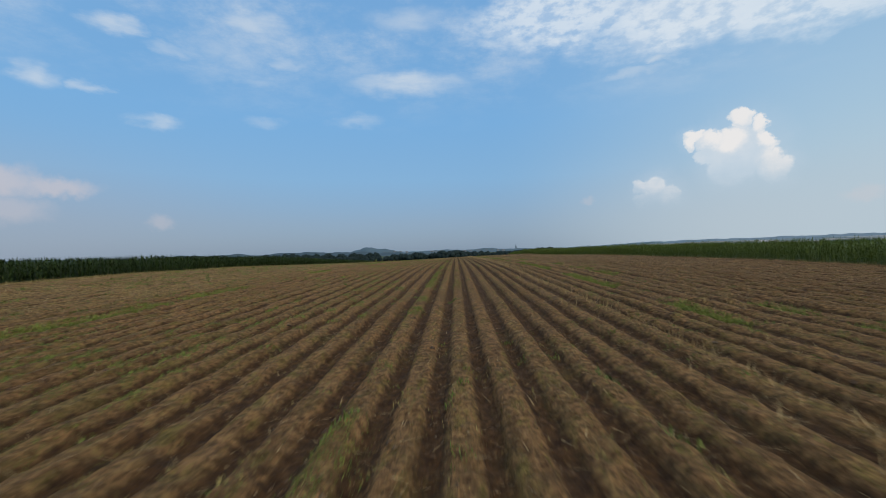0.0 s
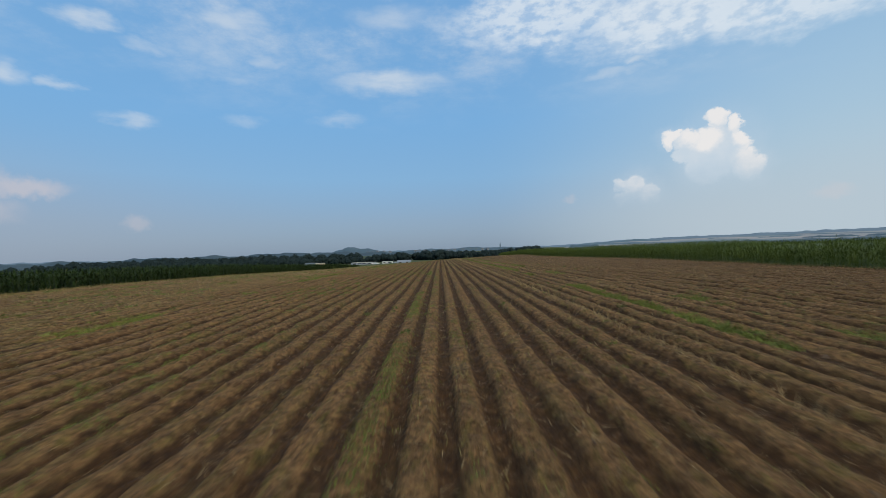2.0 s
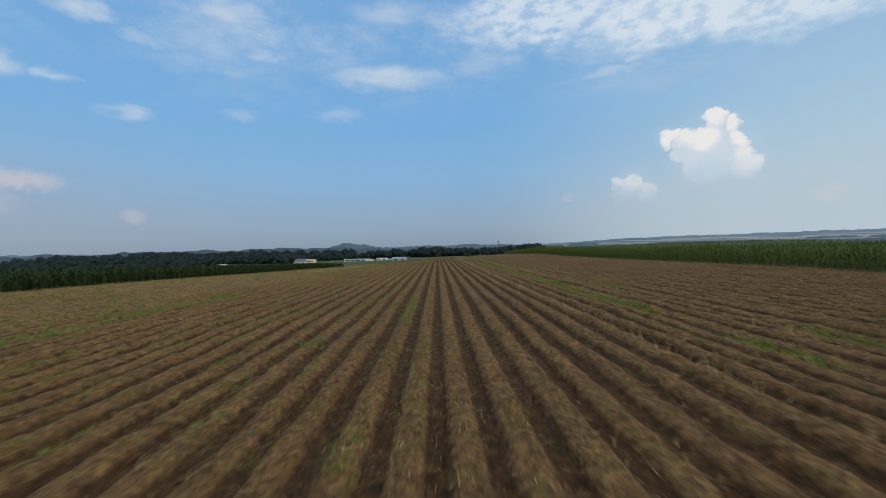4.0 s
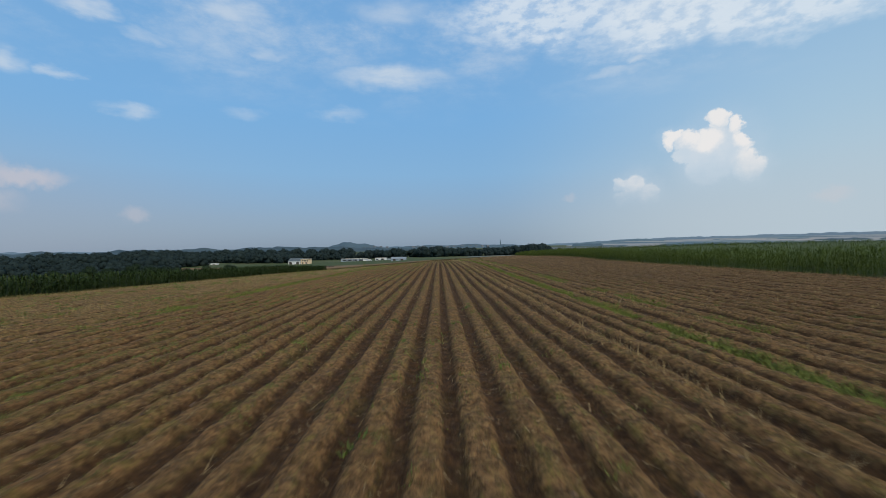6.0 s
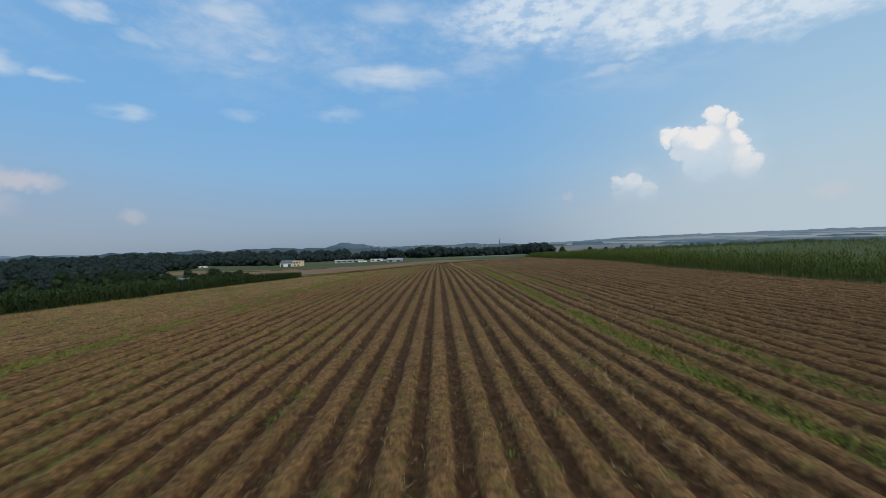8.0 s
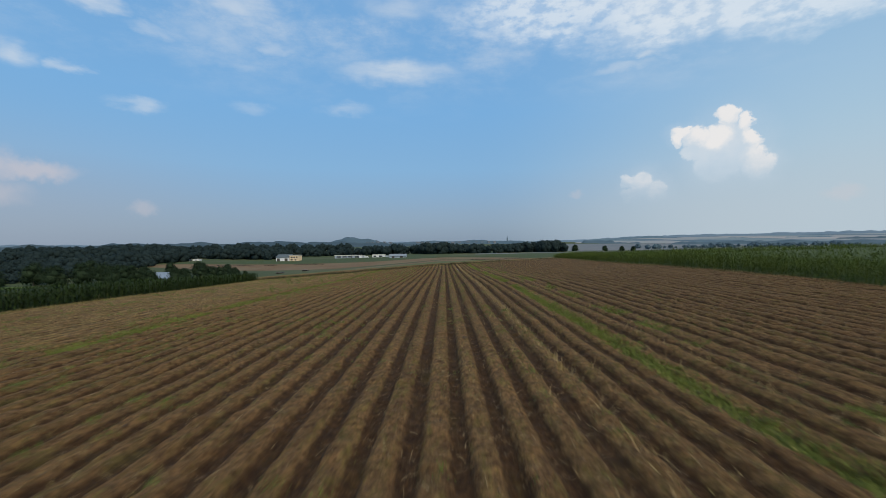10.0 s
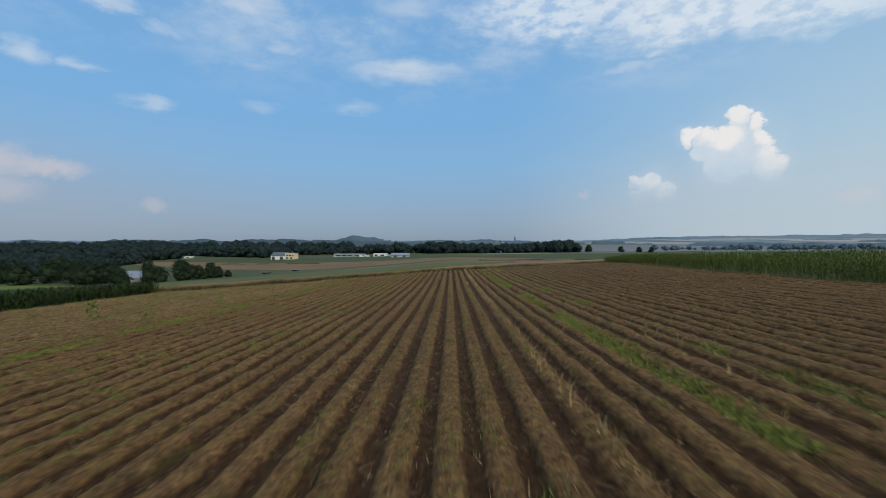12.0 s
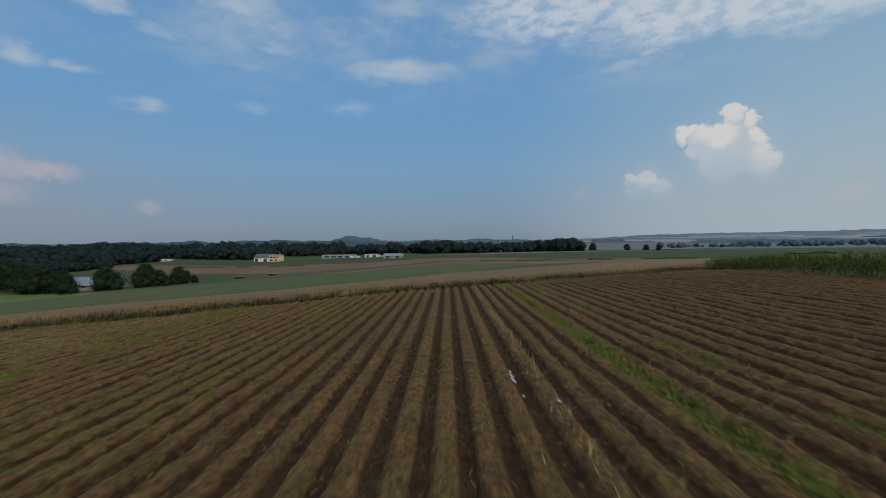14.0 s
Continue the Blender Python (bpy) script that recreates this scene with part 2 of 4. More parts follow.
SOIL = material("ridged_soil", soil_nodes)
MEADOW = material("meadow", two_tone((0.034, 0.048, 0.018), (0.056, 0.072, 0.026), 0.5, patch=(0.085, 0.080, 0.035), patch_scale=0.012))
WHEAT = material("ripe_cereal", two_tone((0.125, 0.085, 0.038), (0.20, 0.140, 0.066), 0.9, relief=0.2, patch=(0.15, 0.098, 0.05)))
GREEN_CROP = material("young_green_crop", two_tone((0.054, 0.070, 0.019), (0.084, 0.102, 0.030), 0.7, relief=0.1, patch=(0.082, 0.082, 0.028)))
GRASS = material("grass_field", two_tone((0.032, 0.046, 0.013), (0.050, 0.068, 0.019), 0.4, relief=0.1))
LUSH = material("lush_meadow", two_tone((0.066, 0.110, 0.020), (0.100, 0.150, 0.030), 0.3, relief=0.1))
PLOUGH = material("bare_field", two_tone((0.105, 0.062, 0.029), (0.160, 0.096, 0.047), 0.3, stretch=(1, 3, 1), patch=(0.15, 0.11, 0.06)))
VERGE = material("verge_plants", leafy((0.018, 0.022, 0.007), (0.072, 0.064, 0.022), (0.16, 0.115, 0.05), 0.16))
EAR = material("cereal_ears", leafy((0.12, 0.082, 0.036), (0.24, 0.17, 0.082)))
MAIZE = material("maize_leaf", leafy((0.014, 0.026, 0.006), (0.030, 0.051, 0.011), (0.075, 0.080, 0.028), 0.03, 0.7, 0.1))
FERN = material("feathery_green", leafy((0.050, 0.075, 0.015), (0.086, 0.114, 0.024), gloss=0.06))
# Darker maize green, with the shade between the plants put into it.
SHADEGREEN = material("maize_inner_shade", two_tone((0.012, 0.022, 0.008), (0.028, 0.042, 0.014), 2.0))
# Shaded copy of the feathery green, for the gaps between plants.
SHADEFERN = material("feathery_inner_shade", two_tone((0.028, 0.043, 0.009), (0.046, 0.062, 0.015), 1.2))
WEED = material("weed_leaf", leafy((0.055, 0.084, 0.013), (0.155, 0.190, 0.036)))
LUSHWEED = material("lush_weed_leaf", leafy((0.042, 0.068, 0.012), (0.100, 0.132, 0.025)))
TRACKWEED = material("track_weed_leaf", leafy((0.068, 0.090, 0.013), (0.185, 0.205, 0.038)))
DRYWEED = material("dry_weed", leafy((0.095, 0.080, 0.022), (0.23, 0.185, 0.066)))
STRAW = material("straw", leafy((0.19, 0.13, 0.057), (0.44, 0.32, 0.15)))
TREELEAF = material("tree_leaf", leafy((0.013, 0.023, 0.013), (0.028, 0.043, 0.022), gloss=0.03))
# Distance haze is mixed into this leaf colour, for far woods and hedges.
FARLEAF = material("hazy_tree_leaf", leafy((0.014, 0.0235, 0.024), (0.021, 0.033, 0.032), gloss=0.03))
BARK = material("bark", two_tone((0.05, 0.038, 0.027), (0.10, 0.08, 0.06), 4.0))


# ---- mesh helpers ----
def link_mesh(name, verts, faces, mat, parent=None, smooth=False, label="", kind="", category="", group=""):
    """One mesh object out of arrays: verts (n, 3), faces (m, 3 or 4)."""
    verts, faces = np.asarray(verts, np.float32), np.asarray(faces, np.int32)
    me = bpy.data.meshes.new(name)
    k = faces.shape[1]
    me.vertices.add(len(verts))
    me.vertices.foreach_set("co", verts.ravel())
    me.loops.add(faces.size)
    me.loops.foreach_set("vertex_index", faces.ravel())
    me.polygons.add(len(faces))
    me.polygons.foreach_set("loop_start", np.arange(0, faces.size, k, dtype=np.int32))
    me.polygons.foreach_set("use_smooth", np.full(len(faces), smooth))
    me.update(calc_edges=True)
    me.materials.append(mat)
    ob = new(name, me)
    if parent:
        ob.parent = parent
    return tagged(ob, label, category, group, kind)


def part(name, bm, mat, parent=None, label=""):
    me = bpy.data.meshes.new(name)
    bm.to_mesh(me)
    bm.free()
    me.materials.append(mat)
    ob = new(name, me)
    if parent:
        ob.parent = parent
    return tagged(ob, label)


def grid_faces(rows, cols):
    i = np.arange(rows * cols).reshape(rows, cols)
    return np.stack([i[:-1, :-1], i[:-1, 1:], i[1:, 1:], i[1:, :-1]], -1).reshape(-1, 4)


rng = np.random.default_rng(7)
LATTICE = rng.random((256, 256))


def ripple(x, y, size):
    """Smooth value noise between -1 and 1 with bumps of that size in metres."""
    u, v = np.asarray(x) / size, np.asarray(y) / size
    i, j = np.floor(u).astype(int), np.floor(v).astype(int)
    a, b = u - i, v - j
    a, b = a * a * (3 - 2 * a), b * b * (3 - 2 * b)
    at = lambda p, q: LATTICE[p % 256, q % 256]
    return 2 * ((at(i, j) * (1 - a) + at(i + 1, j) * a) * (1 - b) + (at(i, j + 1) * (1 - a) + at(i + 1, j + 1) * a) * b) - 1


def blades(root, heading, lean, length, width, droop=0.6, segments=2):
    """Tapered bent blades, all as quads. root (n, 3); heading, lean (from upright), length, width (n,), in radians and metres."""
    n = len(root)
    side = np.stack([-np.sin(heading), np.cos(heading), np.zeros(n)], -1)
    out_dir = np.stack([np.cos(heading), np.sin(heading), np.zeros(n)], -1)
    verts, at = [], np.array(root, float)
    for k in range(segments + 1):
        f = k / segments
        w = (width * (1 - f * 0.85) * 0.5)[:, None]
        verts += [at - side * w, at + side * w]
        a = lean + droop * f
        at = at + (out_dir * np.sin(a)[:, None] + np.array([0, 0, 1]) * np.cos(a)[:, None]) * (length / segments)[:, None]
    v = np.stack(verts, 1)
    m = 2 * (segments + 1)
    quad = np.array([[2 * k, 2 * k + 1, 2 * k + 3, 2 * k + 2] for k in range(segments)])
    f = (np.arange(n)[:, None, None] * m + quad[None]).reshape(-1, 4)
    return v.reshape(-1, 3), f


def merged(pieces):
    verts, faces, n = [], [], 0
    for v, f in pieces:
        verts.append(v)
        faces.append(f + n)
        n += len(v)
    return np.concatenate(verts), np.concatenate(faces)


# ---- the lie of the land ----
def smooth_curve(knots, lo=-700, hi=5200, width=9):
    ys = np.arange(lo, hi, 2.0)
    v = np.interp(ys, [k[0] for k in knots], [k[1] for k in knots])
    k = np.exp(-0.5 * (np.arange(-30, 31) * 2.0 / width) ** 2)
    pad = np.pad(v, 30, mode="edge")
    return ys, np.convolve(pad, k / k.sum(), mode="valid")


SPINE = smooth_curve([(-400, -3), (-100, -0.8), (0, 0), (18, 0.4), (38, 0.75), (70, 0.75), (100, 0.6), (138, 0.35), (165, -0.15),
    (185, -0.83), (194, -1.13), (203, -1.38), (212, -1.57), (222, -1.7), (232, -1.85), (238, -2.3), (246, -3.0), (256, -3.42),
    (265, -3.6), (312, -5.3), (392, -8), (492, -10), (607, -11.5), (740, -11.5), (900, -10), (1500, -6), (5000, 5)], width=5)
FALL = smooth_curve([(0, 0), (60, 0), (85, 0.01), (105, 0.02), (130, 0.04), (155, 0.052), (185, 0.052), (208, 0.057), (222, 0.064), (232, 0.073),
    (244, 0.0665), (256, 0.0675), (300, 0.078), (390, 0.095), (500, 0.06), (607, 0.03), (800, 0)])
RISE = smooth_curve([(0, -0.005), (55, 0.003), (90, 0.008), (145, 0.002), (160, 0.022), (175, 0.04), (200, 0.048), (240, 0.054), (300, 0.04), (400, 0)])
SWELL = smooth_curve([(-60, 0.038), (35, 0.036), (70, 0.018), (105, -0.012), (120, -0.010), (136, 0.012), (157, 0.030), (178, 0.012), (200, 0)])


def height(x, y):
    x, y = np.asarray(x, float), np.asarray(y, float)
    s, f, r, w = (np.interp(y, *c) for c in (SPINE, FALL, RISE, SWELL))
    right = np.maximum(x, 0)
    return s + f * 220 * np.tanh(np.minimum(x, 0) / 220) + r * 60 * np.tanh(right / 60) + w * right * np.exp(-(right / 16) ** 2)


FIELD_LEFT, FIELD_RIGHT, FIELD_NEAR, FIELD_FAR = -37.0, 29.5, -30.0, 242.0


def field_end(x):
    """Where the ridges end, on a line a little aslant."""
    return 231.0 + np.interp(x, [-40, 0, 30], [-11.0, 0.0, 9.5])


NUMBERS = np.arange(-60, 61)
LEANING = np.random.default_rng(3).normal(0, 0.022, len(NUMBERS))
LEANING[60:67] = (0.0, -0.05, 0.02, 0.0, -0.03, -0.06, 0.05)
CENTRES = FIRST + NUMBERS * RIDGE + LEANING


def ridge_at(x):
    """Number of the ridge at x, whole on its top."""
    return np.interp(x, CENTRES, NUMBERS)


def ridge_x(k):
    return np.interp(k, NUMBERS, CENTRES)


def bed(x, y):
    """Height of the ridged soil."""
    k = ridge_at(x)
    row = np.round(k)
    u = np.abs(k - row)
    shape = np.clip((0.42 - u) / 0.27, 0, 1)
    shape = shape * shape * (3 - 2 * shape)
    amp = 0.145 + 0.03 * ripple(row * 7.7, y, 6.0)
    worn = np.exp(-((k - 9.5) / 0.75) ** 2) + 0.8 * np.exp(-((k - 12.5) / 0.6) ** 2) + np.exp(-((k + 17.5) / 0.7) ** 2)
    amp = amp * (1 - 0.8 * np.minimum(worn, 1)) * (1 - 0.45 * np.clip((-13.5 - x) / 3, 0, 1))
    return (height(x, y) + amp * shape + 0.030 * ripple(x, y, 0.42) + 0.018 * ripple(x * 1.3, y, 0.21)
            + shape * (0.022 * ripple(row * 5.3, y, 0.9) + 0.014 * ripple(row * 3.1, y, 0.33)) + 0.03 * ripple(x, y, 3.1))


def columns(lo, hi, steps):
    """Columns across the ridges numbered lo to hi, each ridge cut at the given shares of its width."""
    return ridge_x(np.array([k + s for k in range(lo, hi) for s in steps] + [hi - 0.5]))


def crumble(x, y):
    """Lumps and cracks of the crumbled soil."""
    a = np.abs(ripple(x, y, 0.16)) + 0.6 * np.abs(ripple(x + 31, y, 0.09))
    return 0.030 * (0.55 - a) + 0.02 * np.maximum(ripple(x - 17, y, 0.24) - 0.2, 0)


def build_field(lo, hi, steps, dy, crumbs):
    xs = columns(lo, hi, steps)
    ys = np.arange(FIELD_NEAR, FIELD_FAR, dy)
    X, Y = np.meshgrid(xs, ys)
    Y = np.where(Y > 180, 180 + (Y - 180) * (field_end(X) - 180) / (FIELD_FAR - 180), Y)
    wander = 0.02 * ripple(Y, X * 0.2, 1.7)
    Z = bed(X + wander, Y) + (crumble(X, Y) if crumbs else 0.0)
    v = np.stack([X + wander, Y, Z], -1).reshape(-1, 3)
    ob = link_mesh("ridged_field", v, grid_faces(len(ys), len(xs)), SOIL, smooth=True, kind="structure",
                   label="harvested brown field of long parallel soil ridges", category="field")
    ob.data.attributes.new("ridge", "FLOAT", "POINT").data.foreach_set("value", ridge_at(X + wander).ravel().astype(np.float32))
    return ob


def spread(lo, hi, first, grow, top):
    out_, step_, at = [], first, lo
    while at < hi:
        out_.append(at)
        at += step_
        step_ = min(step_ * grow, top)
    return out_ + [hi]


def build_ground():
    """One sheet of land out to the horizon, sunk a little under the ridged field."""
    right = spread(FIELD_RIGHT, 4700, 3, 1.045, 260)
    left = [-v for v in spread(-FIELD_LEFT, 4700, 3, 1.045, 260)][::-1]
    xs = np.array(left + list(np.arange(-34, 29, 4.0)) + right)
    ys = np.array(list(np.arange(-700, FIELD_NEAR, 30.0)) + list(np.arange(FIELD_NEAR, FIELD_FAR, 5.0)) + spread(FIELD_FAR, 4900, 3, 1.03, 200))
    X, Y = np.meshgrid(xs, ys)
    Z = height(X, Y)
    inside = (X > FIELD_LEFT + 1) & (X < FIELD_RIGHT - 1) & (Y < field_end(X) - 1) & (Y > FIELD_NEAR + 1)
    Z = Z - np.where(inside, 0.6, 0.02)
    v = np.stack([X, Y, Z], -1).reshape(-1, 3)
    return link_mesh("ground", v, grid_faces(len(ys), len(xs)), MEADOW, smooth=True, kind="structure",
                     label="rolling green and tan farmland falling to a valley", category="ground")


FINE = [-0.5 + i / 12 for i in range(12)]
build_field(-6, 11, FINE, 0.15, True)
build_field(-24, -6, (-0.5, -0.4, -0.28, -0.14, 0.0, 0.14, 0.28, 0.4), 0.2, True)
build_field(-50, -24, (-0.5, -0.38, -0.24, 0.0, 0.24, 0.38), 0.4, False)
build_field(11, 22, (-0.5, -0.4, -0.28, -0.14, 0.0, 0.14, 0.28, 0.4), 0.2, True)
build_field(22, 40, (-0.5, -0.38, -0.24, 0.0, 0.24, 0.38), 0.4, False)
build_ground()


def crop_sheet(name, corners, thick, mat, label, lift=0.0, nu=60, nv=30):
    """A field of low crop: a slab with an uneven top that follows the land between four corners (two near, two far)."""
    a, b, c, d = (np.array(p, float) for p in corners)
    u, v = np.meshgrid(np.linspace(0, 1, nu), np.linspace(0, 1, nv))
    P = ((1 - u) * (1 - v))[..., None] * a + (u * (1 - v))[..., None] * b + (u * v)[..., None] * c + ((1 - u) * v)[..., None] * d
    X, Y = P[..., 0], P[..., 1]
    edge = np.minimum(np.minimum(u * (nu - 1), (1 - u) * (nu - 1)), np.minimum(v * (nv - 1), (1 - v) * (nv - 1)))
    Z = height(X, Y) + lift + np.where(edge < 0.5, -0.3, thick * (1 + 0.12 * ripple(X, Y, 4.0)))
    verts = np.stack([X, Y, Z], -1).reshape(-1, 3)
    return link_mesh(name, verts, grid_faces(nv, nu), mat, smooth=True, kind="stuff", label=label, category="crop field")


crop_sheet("cereal_field", [(-44, 223.2), (150, 275), (140, 330), (-44, 243)], 0.6, WHEAT, "ripe tan cereal standing beyond the ridged field")
crop_sheet("green_crop", [(-81, 236), (-44.5, 232), (-68, 412), (-176, 407)], 0.45, GREEN_CROP, "bluish green young crop sloping down to the farm", 0.05)
crop_sheet("green_crop", [(-44, 243.5), (0, 272), (30, 330), (-68, 412)], 0.45, GREEN_CROP, "bluish green young crop behind the ripe cereal", 0.05)
crop_sheet("stubble_field", [(-360, 595), (-80, 440), (170, 440), (-150, 602)], 0.12, PLOUGH, "bare pinkish tan stubble field in the valley", 0.03)
crop_sheet("stubble_field", [(-68, 413), (5, 320), (260, 335), (150, 440)], 0.12, PLOUGH, "bare tan stubble field beyond the green crop", 0.03)
crop_sheet("grass_field", [(-340, 610), (-60, 520), (120, 560), (-60, 640)], 0.2, GRASS, "flat green grass field before the barns", 0.1)
crop_sheet("grass_field", [(60, 450), (700, 520), (900, 760), (40, 640)], 0.2, GRASS, "wide green grass field before the wood", 0.1)
crop_sheet("meadow", [(-330, 236), (-85, 236), (-182, 407), (-330, 436)], 0.15, LUSH, "bright green meadow beside the farmhouse", 0.05)
TRACK = material("dry_grass_track", two_tone((0.13, 0.105, 0.05), (0.22, 0.175, 0.09), 0.8))
crop_sheet("grass_track", [(-85, 236), (-81, 236), (-176, 407), (-182, 407)], 0.16, TRACK, "pale dry grass track between meadow and crop", 0.06)


# Stubble greyed and blued, so the valley haze sits in its colour.
HAZED_STUBBLE = material("hazed_stubble", two_tone((0.105, 0.118, 0.126), (0.160, 0.160, 0.160), 0.014, stretch=(1, 4, 1), patch=(0.090, 0.115, 0.120), patch_scale=0.006))
crop_sheet("far_stubble", [(190, 775), (900, 770), (1900, 1500), (330, 1500)], 0.1, HAZED_STUBBLE, "pale hazy stubble fields across the valley", 0.2)
crop_sheet("far_stubble", [(40, 648), (330, 770), (420, 800), (40, 668)], 0.1, HAZED_STUBBLE, "pale hazy strip of stubble before the wood", 0.35)


# ---- crops along the field's sides ----
def rows_of(x0, x1, dx, y0, y1, dy, jitter=0.12):
    X, Y = np.meshgrid(np.arange(x0, x1, dx), np.arange(y0, y1, dy))
    X, Y = X.ravel(), Y.ravel()
    X = X + rng.normal(0, jitter, len(X))
    Y = Y + rng.uniform(-dy / 2, dy / 2, len(Y))
    return X, Y


def maize_plants(X, Y, tall, leaves):
    n = len(X)
    z = height(X, Y)
    h = tall * rng.uniform(0.86, 1.08, n) * (1 + 0.05 * ripple(X, Y, 9.0)) * np.interp(Y, [185, 221], [1.0, 0.82])
    root = np.stack([X, Y, z], -1)
    pieces = [blades(root, rng.uniform(0, 6.28, n), rng.uniform(0, 0.06, n), h, np.full(n, 0.035), 0.03, 1)]
    for k in range(leaves):
        at = root.copy()
        f = (k + 0.8) / (leaves + 0.6)
        at[:, 2] += h * f * 0.92
        pieces.append(blades(at, rng.uniform(0, 6.28, n), rng.uniform(0.35, 0.75, n), rng.uniform(0.55, 0.9, n) * (1.1 - 0.35 * f), rng.uniform(0.07, 0.11, n), 1.5, 2))
    return merged(pieces)


def fern_plants(X, Y, tall, stems, broad):
    n = len(X)
    z = height(X, Y)
    h = tall * rng.uniform(0.75, 1.1, n) * (1 + 0.14 * ripple(X, Y, 5.0)) * np.interp(Y, [190, 225], [1.0, 0.68])
    pieces = []
    for k in range(2):
        root = np.stack([X + rng.normal(0, 0.1, n), Y + rng.normal(0, 0.1, n), z], -1)
        pieces.append(blades(root, rng.uniform(0, 6.28, n), rng.uniform(0.0, 0.25, n), h * rng.uniform(0.8, 1.0, n), np.full(n, 0.03), 0.15, 2))
    for k in range(stems):
        f = rng.beta(1.6, 1.2, n)
        reach = 0.36 * (1.1 - 0.7 * f)
        root = np.stack([X + rng.normal(0, 1, n) * reach, Y + rng.normal(0, 1, n) * reach, z + f * h * 0.9], -1)
        pieces.append(blades(root, rng.uniform(0, 6.28, n), rng.uniform(0.1, 1.15, n), rng.uniform(0.22, 0.5, n), rng.uniform(*broad, n), 0.2, 1))
    return merged(pieces)


def mass(name, x0, x1, y0, y1, tall, mat, label, category):
    xs, ys = np.linspace(x0, x1, 22), np.arange(y0, y1, 3.0)
    X, Y = np.meshgrid(xs, ys)
    rim = np.zeros(X.shape, bool)
    rim[0], rim[-1], rim[:, 0], rim[:, -1] = True, True, True, True
    Z = height(X, Y) + np.where(rim, 0, tall * (1 + 0.06 * ripple(X, Y, 6.0)))
    return link_mesh(name, np.stack([X, Y, Z], -1).reshape(-1, 3), grid_faces(len(ys), len(xs)), mat, kind="stuff", label=label, category=category)


MAIZE_X, MAIZE_END, FERN_X, FERN_END = -38.0, 221.0, 29.8, 240.0
v1 = maize_plants(*rows_of(MAIZE_X - 2.3, MAIZE_X + 0.1, 0.75, -45, MAIZE_END, 0.22), 2.15, 8)
v2 = maize_plants(*rows_of(MAIZE_X - 34, MAIZE_X - 3, 2.2, -45, MAIZE_END, 0.6, 0.4), 2.15, 6)
v3 = maize_plants(*rows_of(MAIZE_X - 34, MAIZE_X, 0.6, MAIZE_END - 1.2, MAIZE_END, 0.5, 0.2), 2.1, 7)
link_mesh("maize", *merged([v1, v2, v3]), MAIZE, kind="stuff", label="tall dense dark green maize along the field", category="maize")
# Added filler sheet; its dark colour stands for shade within the maize.
mass("maize_shade_fill", MAIZE_X - 34, MAIZE_X - 0.7, -45, MAIZE_END - 0.7, 1.62, SHADEGREEN, "added dark sheet for the shade inside the maize stand", "maize")
f1 = fern_plants(*rows_of(FERN_X, FERN_X + 3.2, 0.8, -45, FERN_END, 0.34, 0.25), 2.05, 66, (0.012, 0.032))
f2 = fern_plants(*rows_of(FERN_X + 4, FERN_X + 80, 2.4, -45, FERN_END + 3, 0.7, 1.1), 2.05, 10, (0.03, 0.08))
link_mesh("feathery_crop", *merged([f1, f2]), FERN, kind="stuff", label="tall feathery bright green crop along the field", category="crop")
# Added slab below the tops, coloured as the crop's inner shade.
mass("feathery_shade_fill", FERN_X + 0.8, FERN_X + 82, -45, FERN_END - 40, 1.2, SHADEFERN, "added dark sheet for the shade inside the feathery crop", "crop")


# ---- trees ----
def leaf_quads(c, size):
    """Small bent leaf clumps at the points c, turned every way."""
    n = len(c)
    a = rng.normal(size=(n, 3))
    a /= np.linalg.norm(a, axis=1)[:, None]
    b = np.cross(a, rng.normal(size=(n, 3)))
    b /= np.linalg.norm(b, axis=1)[:, None]
    s = (size * rng.uniform(0.6, 1.3, n))[:, None]
    v = np.stack([c - a * s, c + b * s * 0.7, c + a * s * 0.9, c - b * s * 0.6], 1)
    return v.reshape(-1, 3), np.arange(4 * n).reshape(-1, 4)


def lump(center, radii, seed):
    """A rough closed lump of few facets, the dense inside of a crown."""
    r = np.random.default_rng(seed)
    rows, cols = 5, 8
    th = np.linspace(0.05, math.pi - 0.05, rows)[:, None]
    ph = np.linspace(0, 2 * math.pi, cols)[None, :-1]
    k = 1 + 0.13 * r.normal(size=(rows, cols - 1))
    p = np.stack([np.sin(th) * np.cos(ph) * k, np.sin(th) * np.sin(ph) * k, np.cos(th) * k], -1) * np.array(radii) + np.array(center)
    i = np.arange(rows * (cols - 1)).reshape(rows, cols - 1)
    j = np.roll(i, -1, axis=1)
    f = np.stack([i[:-1], i[1:], j[1:], j[:-1]], -1).reshape(-1, 4)
    return p.reshape(-1, 3), f


def crown_parts(tall, wide, seed, count, leaf):
    r = np.random.default_rng(seed)
    pieces, n = [], r.integers(6, 10)
    for k in range(n):
        f = k / (n - 1)
        lev = tall * (0.19 + 0.62 * f)
        rad = wide * (0.5 - 0.27 * abs(f - 0.35)) * r.uniform(0.66, 0.92)
        off = wide * 0.27 * (1 - 0.6 * f)
        ang = k * 2.4 + r.uniform(-0.4, 0.4)
        c = np.array([off * math.cos(ang), off * math.sin(ang), lev])
        rr = np.array([rad, rad, rad * r.uniform(0.75, 1.0)])
        pieces.append(lump(c, rr * 0.74, seed * 31 + k))
        d = r.normal(size=(count // n, 3))
        d /= np.linalg.norm(d, axis=1)[:, None]
        pieces.append(leaf_quads(c + d * rr * r.uniform(0.75, 1.22, (len(d), 1)), np.full(len(d), leaf)))
    return merged(pieces)


